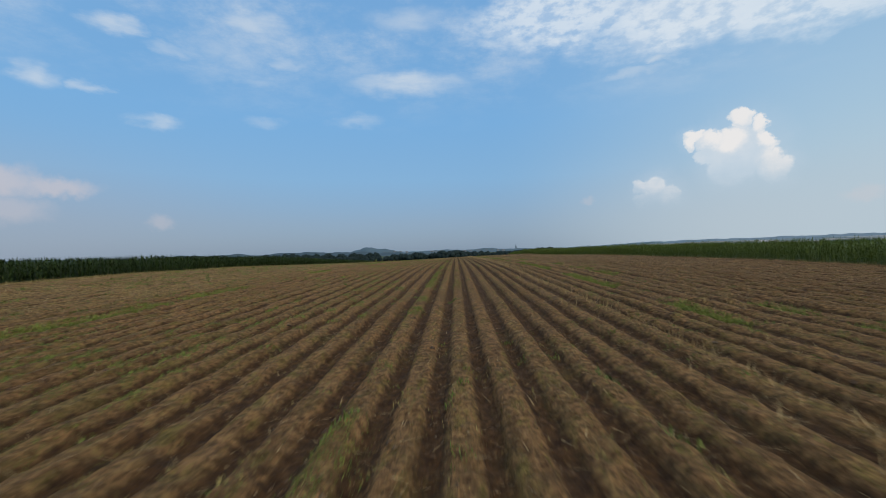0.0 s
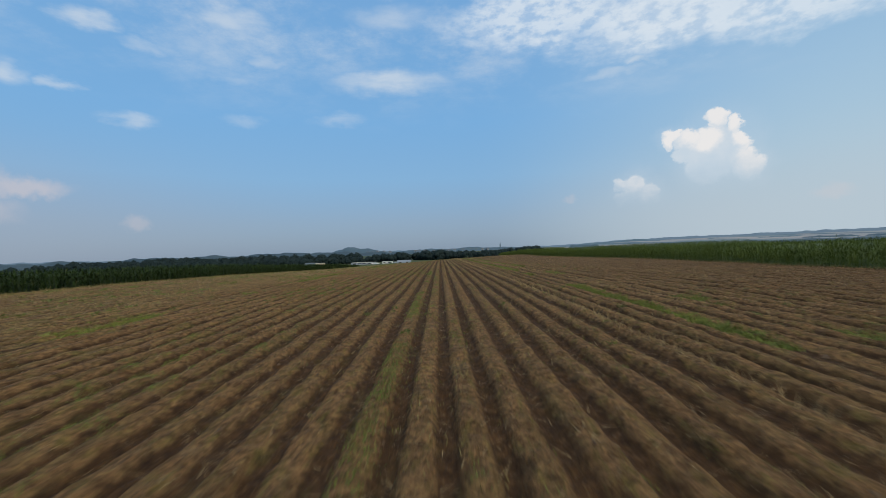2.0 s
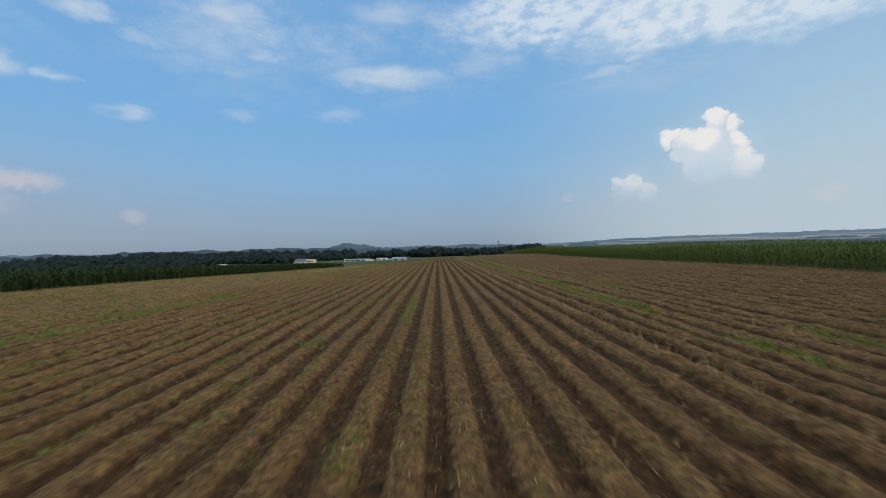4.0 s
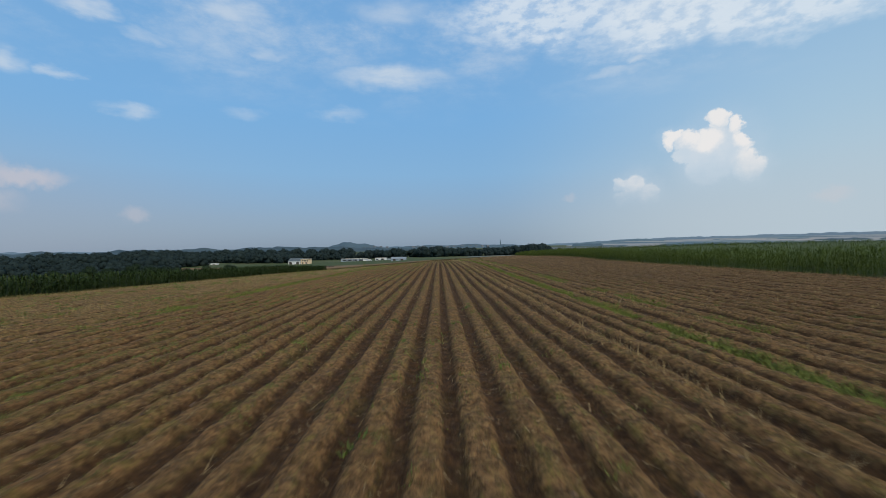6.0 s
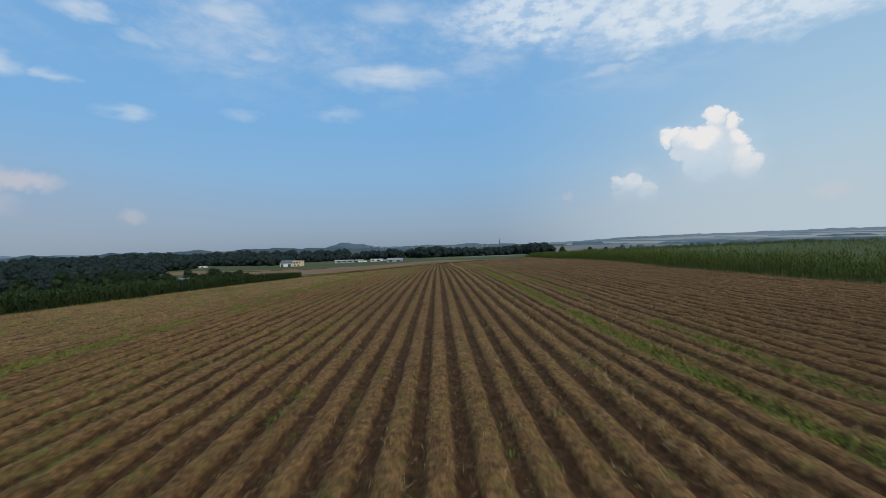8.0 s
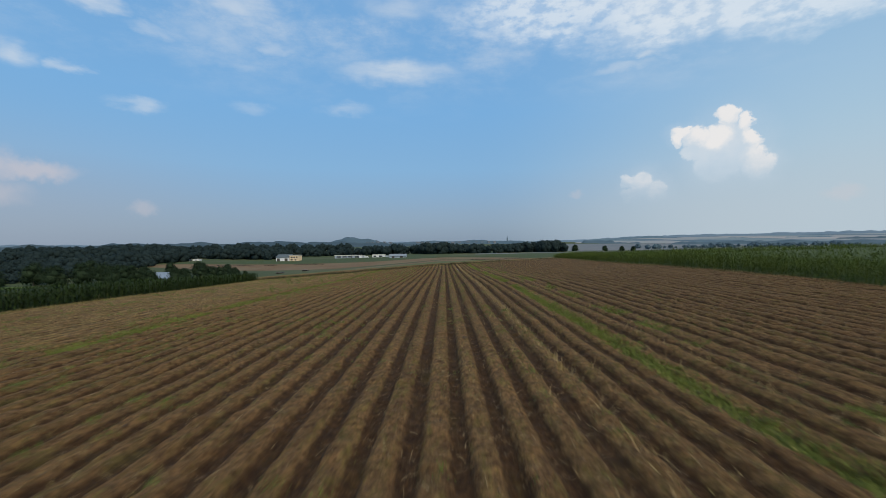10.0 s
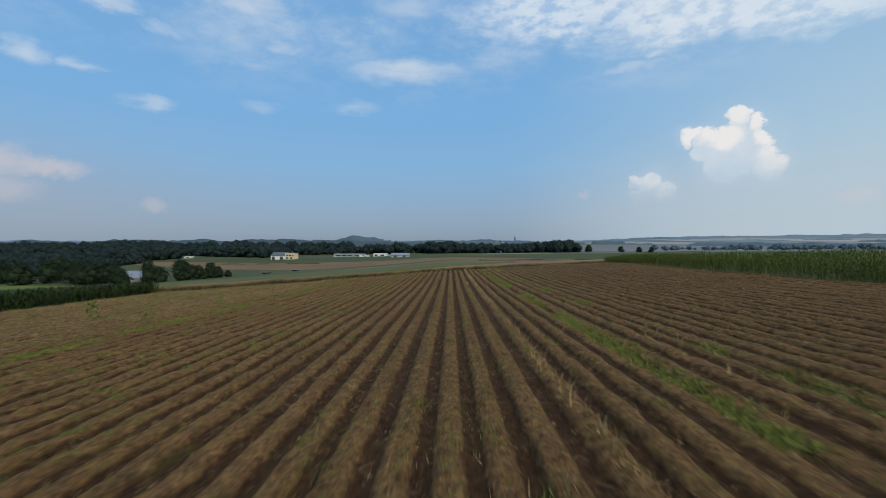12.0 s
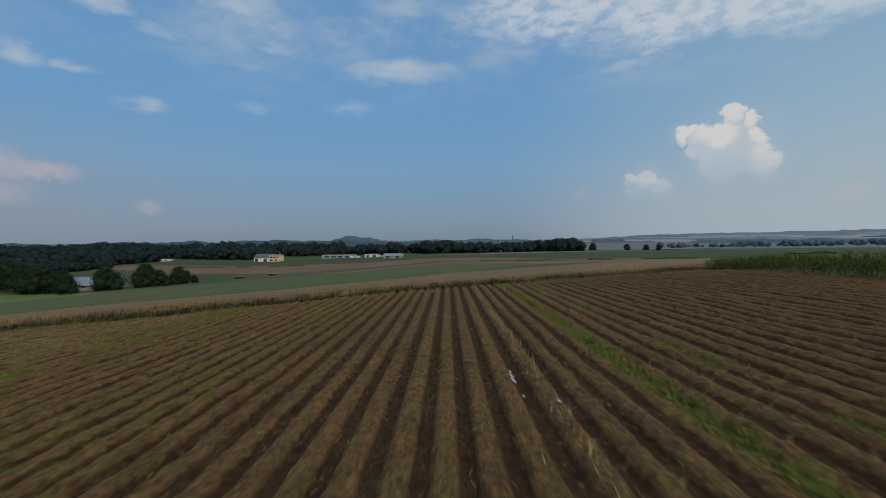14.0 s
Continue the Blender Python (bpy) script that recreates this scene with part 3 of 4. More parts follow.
def limb(bm, a, b, ra, rb, sides=7):
    a, b = Vector(a), Vector(b)
    q = (b - a).to_track_quat("Z", "Y").to_matrix().to_4x4()
    bmesh.ops.create_cone(bm, cap_ends=True, segments=sides, radius1=ra, radius2=rb, depth=(b - a).length,
                          matrix=Matrix.Translation((a + b) / 2) @ q)


def make_tree(tall, wide, seed, label):
    r = random.Random(seed)
    root = tagged(new("tree"), label, "tree", "trees round the farm")
    bm = bmesh.new()
    limb(bm, (0, 0, -0.4), (0.1, 0, tall * 0.4), tall * 0.03, tall * 0.02)
    limb(bm, (0.1, 0, tall * 0.38), (0.0, 0.1, tall * 0.8), tall * 0.02, tall * 0.006)
    for k in range(5):
        a = k * 1.3 + r.random()
        limb(bm, (0.1, 0, tall * (0.27 + 0.06 * k)), (wide * 0.3 * math.cos(a), wide * 0.3 * math.sin(a), tall * (0.45 + 0.06 * k)), tall * 0.012, tall * 0.004, 5)
    part("trunk", bm, BARK, root)
    link_mesh("crown", *crown_parts(tall, wide, seed, 2800, wide * 0.032), TREELEAF, root, smooth=True)
    return root


def stand(ob, x, y, size=1.0, turned=0.0):
    ob.scale = (size, size, size)
    ob.matrix_basis = Matrix.Translation((x, y, float(height(x, y)))) @ Matrix.Rotation(turned, 4, "Z") @ Matrix.Diagonal((size, size, size, 1))
    return ob


kinds = [make_tree(11, 9, 3, "broad dark green tree beside the farm buildings"), make_tree(12, 7.5, 5, "tall dark green tree in the farm hedge"),
         make_tree(8, 8, 8, "round dark green tree at the edge of the meadow"), make_tree(10, 10, 13, "spreading dark green tree near the farm")]
TREES = [(-238, 426, 0, 1.35), (-226, 420, 3, 1.3), (-215, 413, 0, 1.25), (-205, 410, 1, 1.15), (-197, 409, 0, 1.1), (-187, 402, 2, 1.15),
         (-176, 410, 0, 0.95), (-171, 412, 2, 1.1), (-164, 420, 0, 0.85), (-157, 419, 3, 0.9), (-151, 418, 1, 0.75), (-146, 422, 2, 0.7),
         (-142, 423, 2, 0.65), (-160, 415, 2, 0.62), (-148, 419, 2, 0.6), (-137, 425, 2, 0.5), (-208, 408, 1, 1.1), (-200, 442, 1, 1.1), (-182, 452, 0, 0.95), (-165, 455, 3, 0.8), (-190, 460, 0, 1.0), (-255, 430, 0, 1.4),
         (-270, 425, 3, 1.4), (-290, 430, 0, 1.5), (-262, 445, 1, 1.4), (-310, 420, 3, 1.4), (-174, 440, 2, 0.9), (-155, 446, 2, 0.7),
         (199, 768, 2, 1.15), (236, 748, 3, 0.8), (258, 742, 2, 0.9), (274, 740, 3, 0.7)]
for i, (x, y, k, size) in enumerate(TREES):
    if i < 4:
        stand(kinds[i], *TREES[[n for n, t in enumerate(TREES) if t[2] == i][0]][:2], TREES[[n for n, t in enumerate(TREES) if t[2] == i][0]][3])
firsts = {[n for n, t in enumerate(TREES) if t[2] == i][0] for i in range(4)}
for i, (x, y, k, size) in enumerate(TREES):
    if i not in firsts:
        c = copy_thing(kinds[k], Matrix())
        stand(c, x, y, size, i * 1.7)


def canopy(tall, wide, r):
    """One tree of a closed wood: overlapping domes down to the ground under a ragged coat of leaf clumps."""
    pieces = []
    for k in range(5):
        a = k * 1.55 + r.uniform(-0.4, 0.4)
        off = 0.0 if k == 0 else wide * r.uniform(0.24, 0.36)
        lev = tall * (0.66 if k == 0 else r.uniform(0.34, 0.6))
        rad = wide * (0.34 if k == 0 else r.uniform(0.22, 0.3))
        c = np.array([off * math.cos(a), off * math.sin(a), lev])
        rr = np.array([rad, rad, min(rad * 0.95, tall - lev)])
        pieces.append(lump(c, rr * 0.84, int(r.integers(1, 9999))))
        d = r.normal(size=(70, 3))
        d /= np.linalg.norm(d, axis=1)[:, None]
        pieces.append(leaf_quads(c + d * rr * r.uniform(0.88, 1.12, (len(d), 1)), np.full(len(d), tall * 0.042)))
    skirt = np.array([wide * 0.36, wide * 0.36, tall * 0.34])
    pieces.append(lump((0, 0, tall * 0.22), skirt, int(r.integers(1, 9999))))
    return merged(pieces)


def woodland(name, line, depth, tall, count, label, seed, mat=None):
    """A far wood along a line of points: many small crowns in one mesh."""
    r = np.random.default_rng(seed)
    line = np.array(line, float)
    seg = np.cumsum([0] + list(np.hypot(*np.diff(line, axis=0).T)))
    pieces = []
    for k in range(count):
        s = r.uniform(0, seg[-1])
        x, y = np.interp(s, seg, line[:, 0]), np.interp(s, seg, line[:, 1])
        x, y = x + r.uniform(-2, 2), y + r.uniform(0, depth)
        h = tall * r.uniform(0.55, 1.15) * (1 + 0.18 * float(ripple(s, 0.0, 60.0)))
        v, f = canopy(h, h * r.uniform(0.9, 1.35), r)
        pieces.append((v + np.array([x, y, float(height(x, y)) - 0.5]), f))
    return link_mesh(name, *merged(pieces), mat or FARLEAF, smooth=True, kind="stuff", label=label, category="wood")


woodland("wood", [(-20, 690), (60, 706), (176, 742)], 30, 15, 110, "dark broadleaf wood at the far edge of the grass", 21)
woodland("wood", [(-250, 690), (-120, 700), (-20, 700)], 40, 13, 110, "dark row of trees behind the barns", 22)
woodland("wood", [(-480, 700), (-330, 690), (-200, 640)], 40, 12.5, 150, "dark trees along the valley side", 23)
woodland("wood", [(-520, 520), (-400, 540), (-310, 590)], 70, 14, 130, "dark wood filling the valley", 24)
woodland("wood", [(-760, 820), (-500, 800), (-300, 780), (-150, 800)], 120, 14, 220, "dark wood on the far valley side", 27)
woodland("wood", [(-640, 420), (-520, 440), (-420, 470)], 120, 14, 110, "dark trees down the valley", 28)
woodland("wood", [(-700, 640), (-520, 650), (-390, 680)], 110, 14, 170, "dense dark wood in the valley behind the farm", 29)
woodland("wood", [(-440, 520), (-360, 520), (-305, 530)], 60, 11, 90, "dark thicket behind the farm", 30)


def hedge(line, depth, tall, n, label):
    """A low uneven hedge of small leaf clumps along a line."""
    line = np.array(line, float)
    seg = np.cumsum([0] + list(np.hypot(*np.diff(line, axis=0).T)))
    s = rng.uniform(0, seg[-1], n)
    s = s[ripple(s, s * 0 + 7, 11.0) > -0.25]
    n = len(s)
    x, y = np.interp(s, seg, line[:, 0]), np.interp(s, seg, line[:, 1]) + rng.normal(0, depth, n) + 2.5 * ripple(s, s * 0, 30.0)
    top_h = tall * (0.7 + 0.45 * ripple(s, s * 0, 9.0))
    c = np.stack([x, y, height(x, y) + rng.beta(1.2, 1.6, n) * np.maximum(top_h, 0.3)], -1)
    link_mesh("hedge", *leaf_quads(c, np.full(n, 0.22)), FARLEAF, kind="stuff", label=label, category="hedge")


hedge([(20, 424), (75, 429), (140, 436), (300, 462), (520, 500)], 1.0, 1.0, 12000, "low dark hedge between two fields")
hedge([(270, 528), (330, 545)], 1.2, 2.6, 3000, "low dark hedge in the green field")
hedge([(-230, 560), (-150, 536), (-110, 520)], 0.8, 1.2, 2500, "thin dark hedge along the stubble")
woodland("wood", [(-420, 430), (-330, 440), (-290, 470)], 60, 12, 70, "dark trees beyond the meadow", 25)

# ---- the far distance ----
def far_slope(name, points, dist, deep, mat, label, rough=3.0, crest=True):
    """A distant hill: a rounded ridge whose crest runs through (azimuth, height) points, in degrees seen from the field."""
    az = np.linspace(points[0][0], points[-1][0], 420)
    up = np.interp(az, [p[0] for p in points], [p[1] for p in points])
    k = np.exp(-0.5 * (np.arange(-8, 9) / 3.5) ** 2)
    up = np.convolve(np.pad(up, 8, mode="edge"), k / k.sum(), mode="valid")
    top = 3.0 + dist * np.tan(np.radians(up)) + (0.5 * rough * ripple(az * dist / 57.3, az * 0, 45.0) + 0.4 * rough * ripple(az * dist / 57.3, az * 0 + 90, 14.0) if crest else 0)
    rows = []
    for back, f in ((-deep, 0.0), (-deep * 0.72, 0.22), (-deep * 0.45, 0.5), (-deep * 0.2, 0.8), (0, 1.0), (deep * 0.4, 0.3)):
        d = dist + back
        x, y = d * np.sin(np.radians(az)), 195 + d * np.cos(np.radians(az))
        z0 = height(x, y) - 1.0
        rows.append(np.stack([x, y, z0 + (top - z0) * f], -1))
    return link_mesh(name, np.stack(rows).reshape(-1, 3), grid_faces(len(rows), len(az)), mat, smooth=True, kind="structure", label=label, category="hill")


# Blue haze of the distance is put into these five base colours.
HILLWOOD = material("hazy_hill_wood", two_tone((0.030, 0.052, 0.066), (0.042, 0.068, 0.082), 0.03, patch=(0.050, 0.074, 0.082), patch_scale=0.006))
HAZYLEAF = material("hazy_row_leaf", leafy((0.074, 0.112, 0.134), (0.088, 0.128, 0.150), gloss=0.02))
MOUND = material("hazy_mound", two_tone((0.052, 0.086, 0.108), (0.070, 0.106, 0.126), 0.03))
HAZEBLUE = material("haze_blue_hills", two_tone((0.105, 0.155, 0.195), (0.125, 0.175, 0.210), 0.01))
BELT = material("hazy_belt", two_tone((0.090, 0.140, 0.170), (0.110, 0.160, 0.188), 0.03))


def patchwork(n, s):
    """Far slopes parcelled into stubble, grass and woods, with haze mixed into every colour."""
    p = n.vmath("MULTIPLY", place(n), (0.0055, 0.0022, 0.03))
    cells = n.add("ShaderNodeTexVoronoi")
    n.put(cells.inputs["Vector"], n.vmath("ADD", p, n.vmath("MULTIPLY", n.noise(p, 2.5, 3, 0.5, color=True), (0.35, 0.35, 0.0))))
    cells.inputs["Scale"].default_value = 1.0
    r = n.xyz(cells.outputs["Color"])[0]
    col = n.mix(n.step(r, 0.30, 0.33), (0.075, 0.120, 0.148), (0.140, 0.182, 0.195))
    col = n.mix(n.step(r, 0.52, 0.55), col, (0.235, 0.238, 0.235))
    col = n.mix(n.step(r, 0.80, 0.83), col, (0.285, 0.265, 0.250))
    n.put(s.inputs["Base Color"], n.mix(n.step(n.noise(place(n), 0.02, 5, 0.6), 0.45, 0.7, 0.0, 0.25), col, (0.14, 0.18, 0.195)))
    s.inputs["Roughness"].default_value = 0.95
    s.inputs["Specular IOR Level"].default_value = 0.1


FARFIELD = material("far_hazed_fields", patchwork)
far_slope("far_hills", [(-60, 0.0), (-46, 0.15), (-40, 0.05), (-36, -0.05), (-30, 0.0), (-18, 0.05), (0, 0.15), (12, 0.05), (19, 0.2), (23, 0.45), (27, 0.56), (33, 0.66), (38, 0.68), (46, 0.78), (60, 0.7)], 3600, 900, HAZEBLUE,
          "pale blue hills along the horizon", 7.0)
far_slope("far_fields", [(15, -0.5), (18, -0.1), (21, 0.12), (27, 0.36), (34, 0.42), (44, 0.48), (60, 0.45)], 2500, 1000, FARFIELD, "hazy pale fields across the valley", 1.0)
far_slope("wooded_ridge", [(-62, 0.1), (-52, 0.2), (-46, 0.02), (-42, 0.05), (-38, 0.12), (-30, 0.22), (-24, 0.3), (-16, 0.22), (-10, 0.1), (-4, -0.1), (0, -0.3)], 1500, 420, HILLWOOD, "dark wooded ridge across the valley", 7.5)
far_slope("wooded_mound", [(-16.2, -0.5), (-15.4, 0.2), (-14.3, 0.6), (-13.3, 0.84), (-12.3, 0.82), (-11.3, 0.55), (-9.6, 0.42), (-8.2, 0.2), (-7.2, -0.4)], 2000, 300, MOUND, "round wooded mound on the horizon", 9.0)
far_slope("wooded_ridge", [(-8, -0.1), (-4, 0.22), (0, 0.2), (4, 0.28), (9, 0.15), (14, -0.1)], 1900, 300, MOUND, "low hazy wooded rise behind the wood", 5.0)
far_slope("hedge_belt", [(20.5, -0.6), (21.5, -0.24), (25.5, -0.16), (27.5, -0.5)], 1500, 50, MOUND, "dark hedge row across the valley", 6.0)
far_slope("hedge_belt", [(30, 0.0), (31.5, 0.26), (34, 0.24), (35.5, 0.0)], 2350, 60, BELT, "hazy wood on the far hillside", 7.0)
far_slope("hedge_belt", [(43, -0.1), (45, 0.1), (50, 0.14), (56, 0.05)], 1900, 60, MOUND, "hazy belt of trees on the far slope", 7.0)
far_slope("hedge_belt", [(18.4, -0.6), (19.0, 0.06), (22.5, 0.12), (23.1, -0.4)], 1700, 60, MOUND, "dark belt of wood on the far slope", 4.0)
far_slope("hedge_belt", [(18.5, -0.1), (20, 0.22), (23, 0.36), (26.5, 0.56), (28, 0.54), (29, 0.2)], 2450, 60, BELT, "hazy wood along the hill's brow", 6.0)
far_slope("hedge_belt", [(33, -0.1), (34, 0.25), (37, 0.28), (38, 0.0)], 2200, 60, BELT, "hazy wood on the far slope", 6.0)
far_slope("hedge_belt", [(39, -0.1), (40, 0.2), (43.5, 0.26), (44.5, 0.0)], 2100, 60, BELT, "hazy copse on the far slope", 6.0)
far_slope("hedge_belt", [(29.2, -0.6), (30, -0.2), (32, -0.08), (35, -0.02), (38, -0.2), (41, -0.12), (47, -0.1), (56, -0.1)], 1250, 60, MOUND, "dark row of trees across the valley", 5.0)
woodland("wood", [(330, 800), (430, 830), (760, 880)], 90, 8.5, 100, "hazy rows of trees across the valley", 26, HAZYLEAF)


# ---- farm buildings ----
WHITEWALL = material("white_wall", two_tone((0.62, 0.63, 0.63), (0.74, 0.74, 0.73), 0.8, 0.8))
CREAMWALL = material("cream_wall", two_tone((0.62, 0.47, 0.30), (0.72, 0.56, 0.37), 0.8, 0.8))
# Barn wall's shade put into its grey; plain grey wood on shelters and posts.
SHADOWWALL = material("shaded_wall_grey_boards", two_tone((0.16, 0.15, 0.14), (0.24, 0.23, 0.22), 1.5, 0.8))
DARKROOF = material("dark_roof", two_tone((0.07, 0.09, 0.10), (0.11, 0.13, 0.14), 0.7, 0.7))
METALROOF = material("metal_roof", two_tone((0.13, 0.17, 0.225), (0.20, 0.25, 0.31), 0.5, 0.5, stretch=(3, 0.4, 1)))
PALEROOF = material("pale_roof", two_tone((0.50, 0.47, 0.40), (0.64, 0.60, 0.52), 0.5, 0.7))
GREYWALL = material("grey_wall", two_tone((0.26, 0.31, 0.36), (0.36, 0.41, 0.46), 0.6, 0.7))
GREYROOF = material("grey_roof", two_tone((0.16, 0.19, 0.22), (0.22, 0.25, 0.28), 0.6, 0.8))
DARKWOOD = material("dark_boards", two_tone((0.05, 0.045, 0.04), (0.09, 0.08, 0.07), 3.0, 0.8, stretch=(4, 4, 0.5)))
GLASS = material("dark_glass", two_tone((0.02, 0.025, 0.03), (0.035, 0.04, 0.045), 0.5, 0.15))


def box(bm, x0, y0, z0, x1, y1, z1):
    m = Matrix.Translation(((x0 + x1) / 2, (y0 + y1) / 2, (z0 + z1) / 2)) @ Matrix.Diagonal((x1 - x0, y1 - y0, z1 - z0, 1))
    bmesh.ops.create_cube(bm, size=1, matrix=m)


def boxed(name, dims, mat, parent, label=""):
    bm = bmesh.new()
    box(bm, *dims)
    return part(name, bm, mat, parent, label)


def gable_walls(long, deep, tall, top):
    """Four walls with gables, as one shell; the ridge runs along x."""
    bm = bmesh.new()
    a, b = long / 2, deep / 2
    v = [bm.verts.new(p) for p in ((-a, -b, -1.5), (a, -b, -1.5), (a, b, -1.5), (-a, b, -1.5), (-a, -b, tall), (a, -b, tall), (a, b, tall), (-a, b, tall), (-a, 0, top), (a, 0, top))]
    for f in ((0, 1, 5, 4), (2, 3, 7, 6), (1, 2, 6, 9, 5), (3, 0, 4, 8, 7)):
        bm.faces.new([v[i] for i in f])
    return bm


def roof_slope(long, deep, tall, top, sign, ribs):
    """One slope of a roof as a thick sheet with raised ribs."""
    bm = bmesh.new()
    over, thick = 0.5, 0.18
    a, b = long / 2 + over, deep / 2 + over
    drop = (top - tall) / (deep / 2)
    for k in range(ribs):
        x0, x1 = -a + 2 * a * k / ribs, -a + 2 * a * (k + 1) / ribs
        w = (x1 - x0) * 0.12
        for xa, xb, lift in ((x0, x0 + w, 0.10), (x0 + w, x1, 0.0)):
            z0, z1 = top - drop * b + lift, top + lift
            p = [(xa, sign * b, z0), (xb, sign * b, z0), (xb, 0, z1), (xa, 0, z1)]
            lo = [bm.verts.new((x, y, z - thick)) for x, y, z in p]
            hi = [bm.verts.new((x, y, z + 0.02)) for x, y, z in p]
            bm.faces.new(hi), bm.faces.new(lo[::-1])
            for i in range(4):
                bm.faces.new((lo[i], lo[(i + 1) % 4], hi[(i + 1) % 4], hi[i]))
    bmesh.ops.recalc_face_normals(bm, faces=bm.faces)
    return bm


def barn(name, x, y, long, deep, tall, top, turned, wall, roof, label, openings=(), ribs=10):
    """openings: (along the front, sill, width, height, kind)."""
    root = tagged(new(name), label, "building", "far farm buildings")
    part("wall", gable_walls(long, deep, tall, top), wall, root)
    part("roof", roof_slope(long, deep, tall, top, -1, ribs), roof, root)
    part("roof", roof_slope(long, deep, tall, top, 1, ribs), roof, root)
    for at, sill, w, h, what in openings:
        o = boxed(what, (at - w / 2, -deep / 2 - 0.06, sill, at + w / 2, -deep / 2 + 0.05, sill + h), GLASS if what == "window" else DARKWOOD, root)
        if what == "window":
            boxed("window_frame", (at - w / 2 - 0.12, -deep / 2 - 0.04, sill - 0.12, at + w / 2 + 0.12, -deep / 2 + 0.03, sill), WHITEWALL, o)
    root.matrix_basis = Matrix.Translation((x, y, float(height(x, y)))) @ Matrix.Rotation(radians(turned), 4, "Z")
    return root


barn("farm_barn", -187, 421, 24, 11, 2.8, 6.6, 10, SHADOWWALL, METALROOF, "long low barn with a blue-grey ribbed metal roof among trees",
     [(-9, 0.2, 3, 2.8, "door"), (-4, 1.2, 1.4, 1.2, "window"), (1, 1.2, 1.4, 1.2, "window"), (6, 0.2, 3, 2.8, "door")], 22)
barn("hall", -179, 612, 15.5, 14, 4.6, 7.6, -6, WHITEWALL, DARKROOF, "long white hall with a dark pitched roof", [(-5, 0.0, 3.5, 3.2, "door"), (4, 0.0, 3.5, 3.2, "door")], 12)


def flat_block(name, x, y, long, deep, tall, turned, wall, roof, label, windows=()):
    root = tagged(new(name), label, "building", "far farm buildings")
    boxed("wall", (-long / 2, -deep / 2, -1.5, long / 2, deep / 2, tall), wall, root)
    boxed("roof", (-long / 2 - 0.4, -deep / 2 - 0.4, tall, long / 2 + 0.4, deep / 2 + 0.4, tall + 0.35), roof, root)
    for at, sill, w, h in windows:
        o = boxed("window", (at - w / 2, -deep / 2 - 0.08, sill, at + w / 2, -deep / 2 + 0.05, sill + h), GLASS, root)
        boxed("window_frame", (at - w / 2 - 0.15, -deep / 2 - 0.05, sill - 0.15, at + w / 2 + 0.15, -deep / 2 + 0.03, sill), WHITEWALL, o)
    root.matrix_basis = Matrix.Translation((x, y, float(height(x, y)))) @ Matrix.Rotation(radians(turned), 4, "Z")
    return root


flat_block("office_block", -165.6, 607, 9.8, 10, 6.3, -6, CREAMWALL, PALEROOF, "cream two-storey block beside the white hall", [(-2.5, 3.6, 2.2, 1.5), (0.6, 3.6, 2.2, 1.5), (3.6, 3.6, 1.6, 1.5), (-2.5, 0.8, 2.2, 1.5), (2.0, 0.8, 2.2, 1.5)])
flat_block("long_shed", -112, 640, 34, 10, 3.0, -3, GREYWALL, PALEROOF, "long low shed with a pale flat roof", [(-12, 0.6, 5, 1.6), (-5, 0.6, 5, 1.6), (2, 0.6, 5, 1.6), (10, 0.6, 5, 1.6)])
flat_block("long_shed", -76, 634, 14, 9, 3.0, -3, WHITEWALL, PALEROOF, "short low shed with a pale flat roof", [(-4, 0.6, 3, 1.6), (3, 0.6, 4, 1.6)])
barn("grey_shed", -49, 596, 18, 11, 2.4, 4.4, 2, GREYWALL, GREYROOF, "grey-blue metal shed before the wood", [(-5, 0.0, 3, 2.2, "door"), (4, 0.0, 3, 2.2, "door")], 12)
flat_block("greenhouse_tunnel", -304, 648, 14, 6, 1.6, 4, WHITEWALL, WHITEWALL, "white low building at the wood's edge", [(-3, 0.5, 3, 1.0), (3, 0.5, 3, 1.0)])


def field_shelter(x, y, long, turned):
    root = tagged(new("field_shelter"), "small dark open wooden shelter on the pasture", "shelter", "field shelters")
    boxed("roof", (-long / 2, -1.6, 0.8, long / 2, 1.6, 0.92), SHADOWWALL, root)
    boxed("back_wall", (-long / 2 + 0.2, 1.3, -0.5, long / 2 - 0.2, 1.42, 0.8), DARKWOOD, root)
    for sx in (-1, 1):
        boxed("side_wall", (sx * (long / 2 - 0.3) - 0.08, -1.3, -0.5, sx * (long / 2 - 0.3) + 0.08, 1.25, 0.8), DARKWOOD, root)
    root.matrix_basis = Matrix.Translation((x, y, float(height(x, y)))) @ Matrix.Rotation(radians(turned), 4, "Z")


field_shelter(-116, 433, 5.2, 5)
field_shelter(-100, 440, 4.2, -8)


def church(x, y):
    root = tagged(new("church_tower"), "slim distant church tower with a pointed spire", "tower")
    bm = bmesh.new()
    box(bm, -3, -3, -30, 3, 3, 26)
    # tower and spire share the hills' colour, haze included
    part("tower", bm, HAZEBLUE, root)
    bm = bmesh.new()
    bmesh.ops.create_cone(bm, cap_ends=True, segments=4, radius1=4.0, radius2=0.1, depth=15, matrix=Matrix.Translation((0, 0, 33.5)) @ Matrix.Rotation(radians(45), 4, "Z"))
    part("spire", bm, HAZEBLUE, root)
    root.location = (x, y, -6)


church(320, 2260)


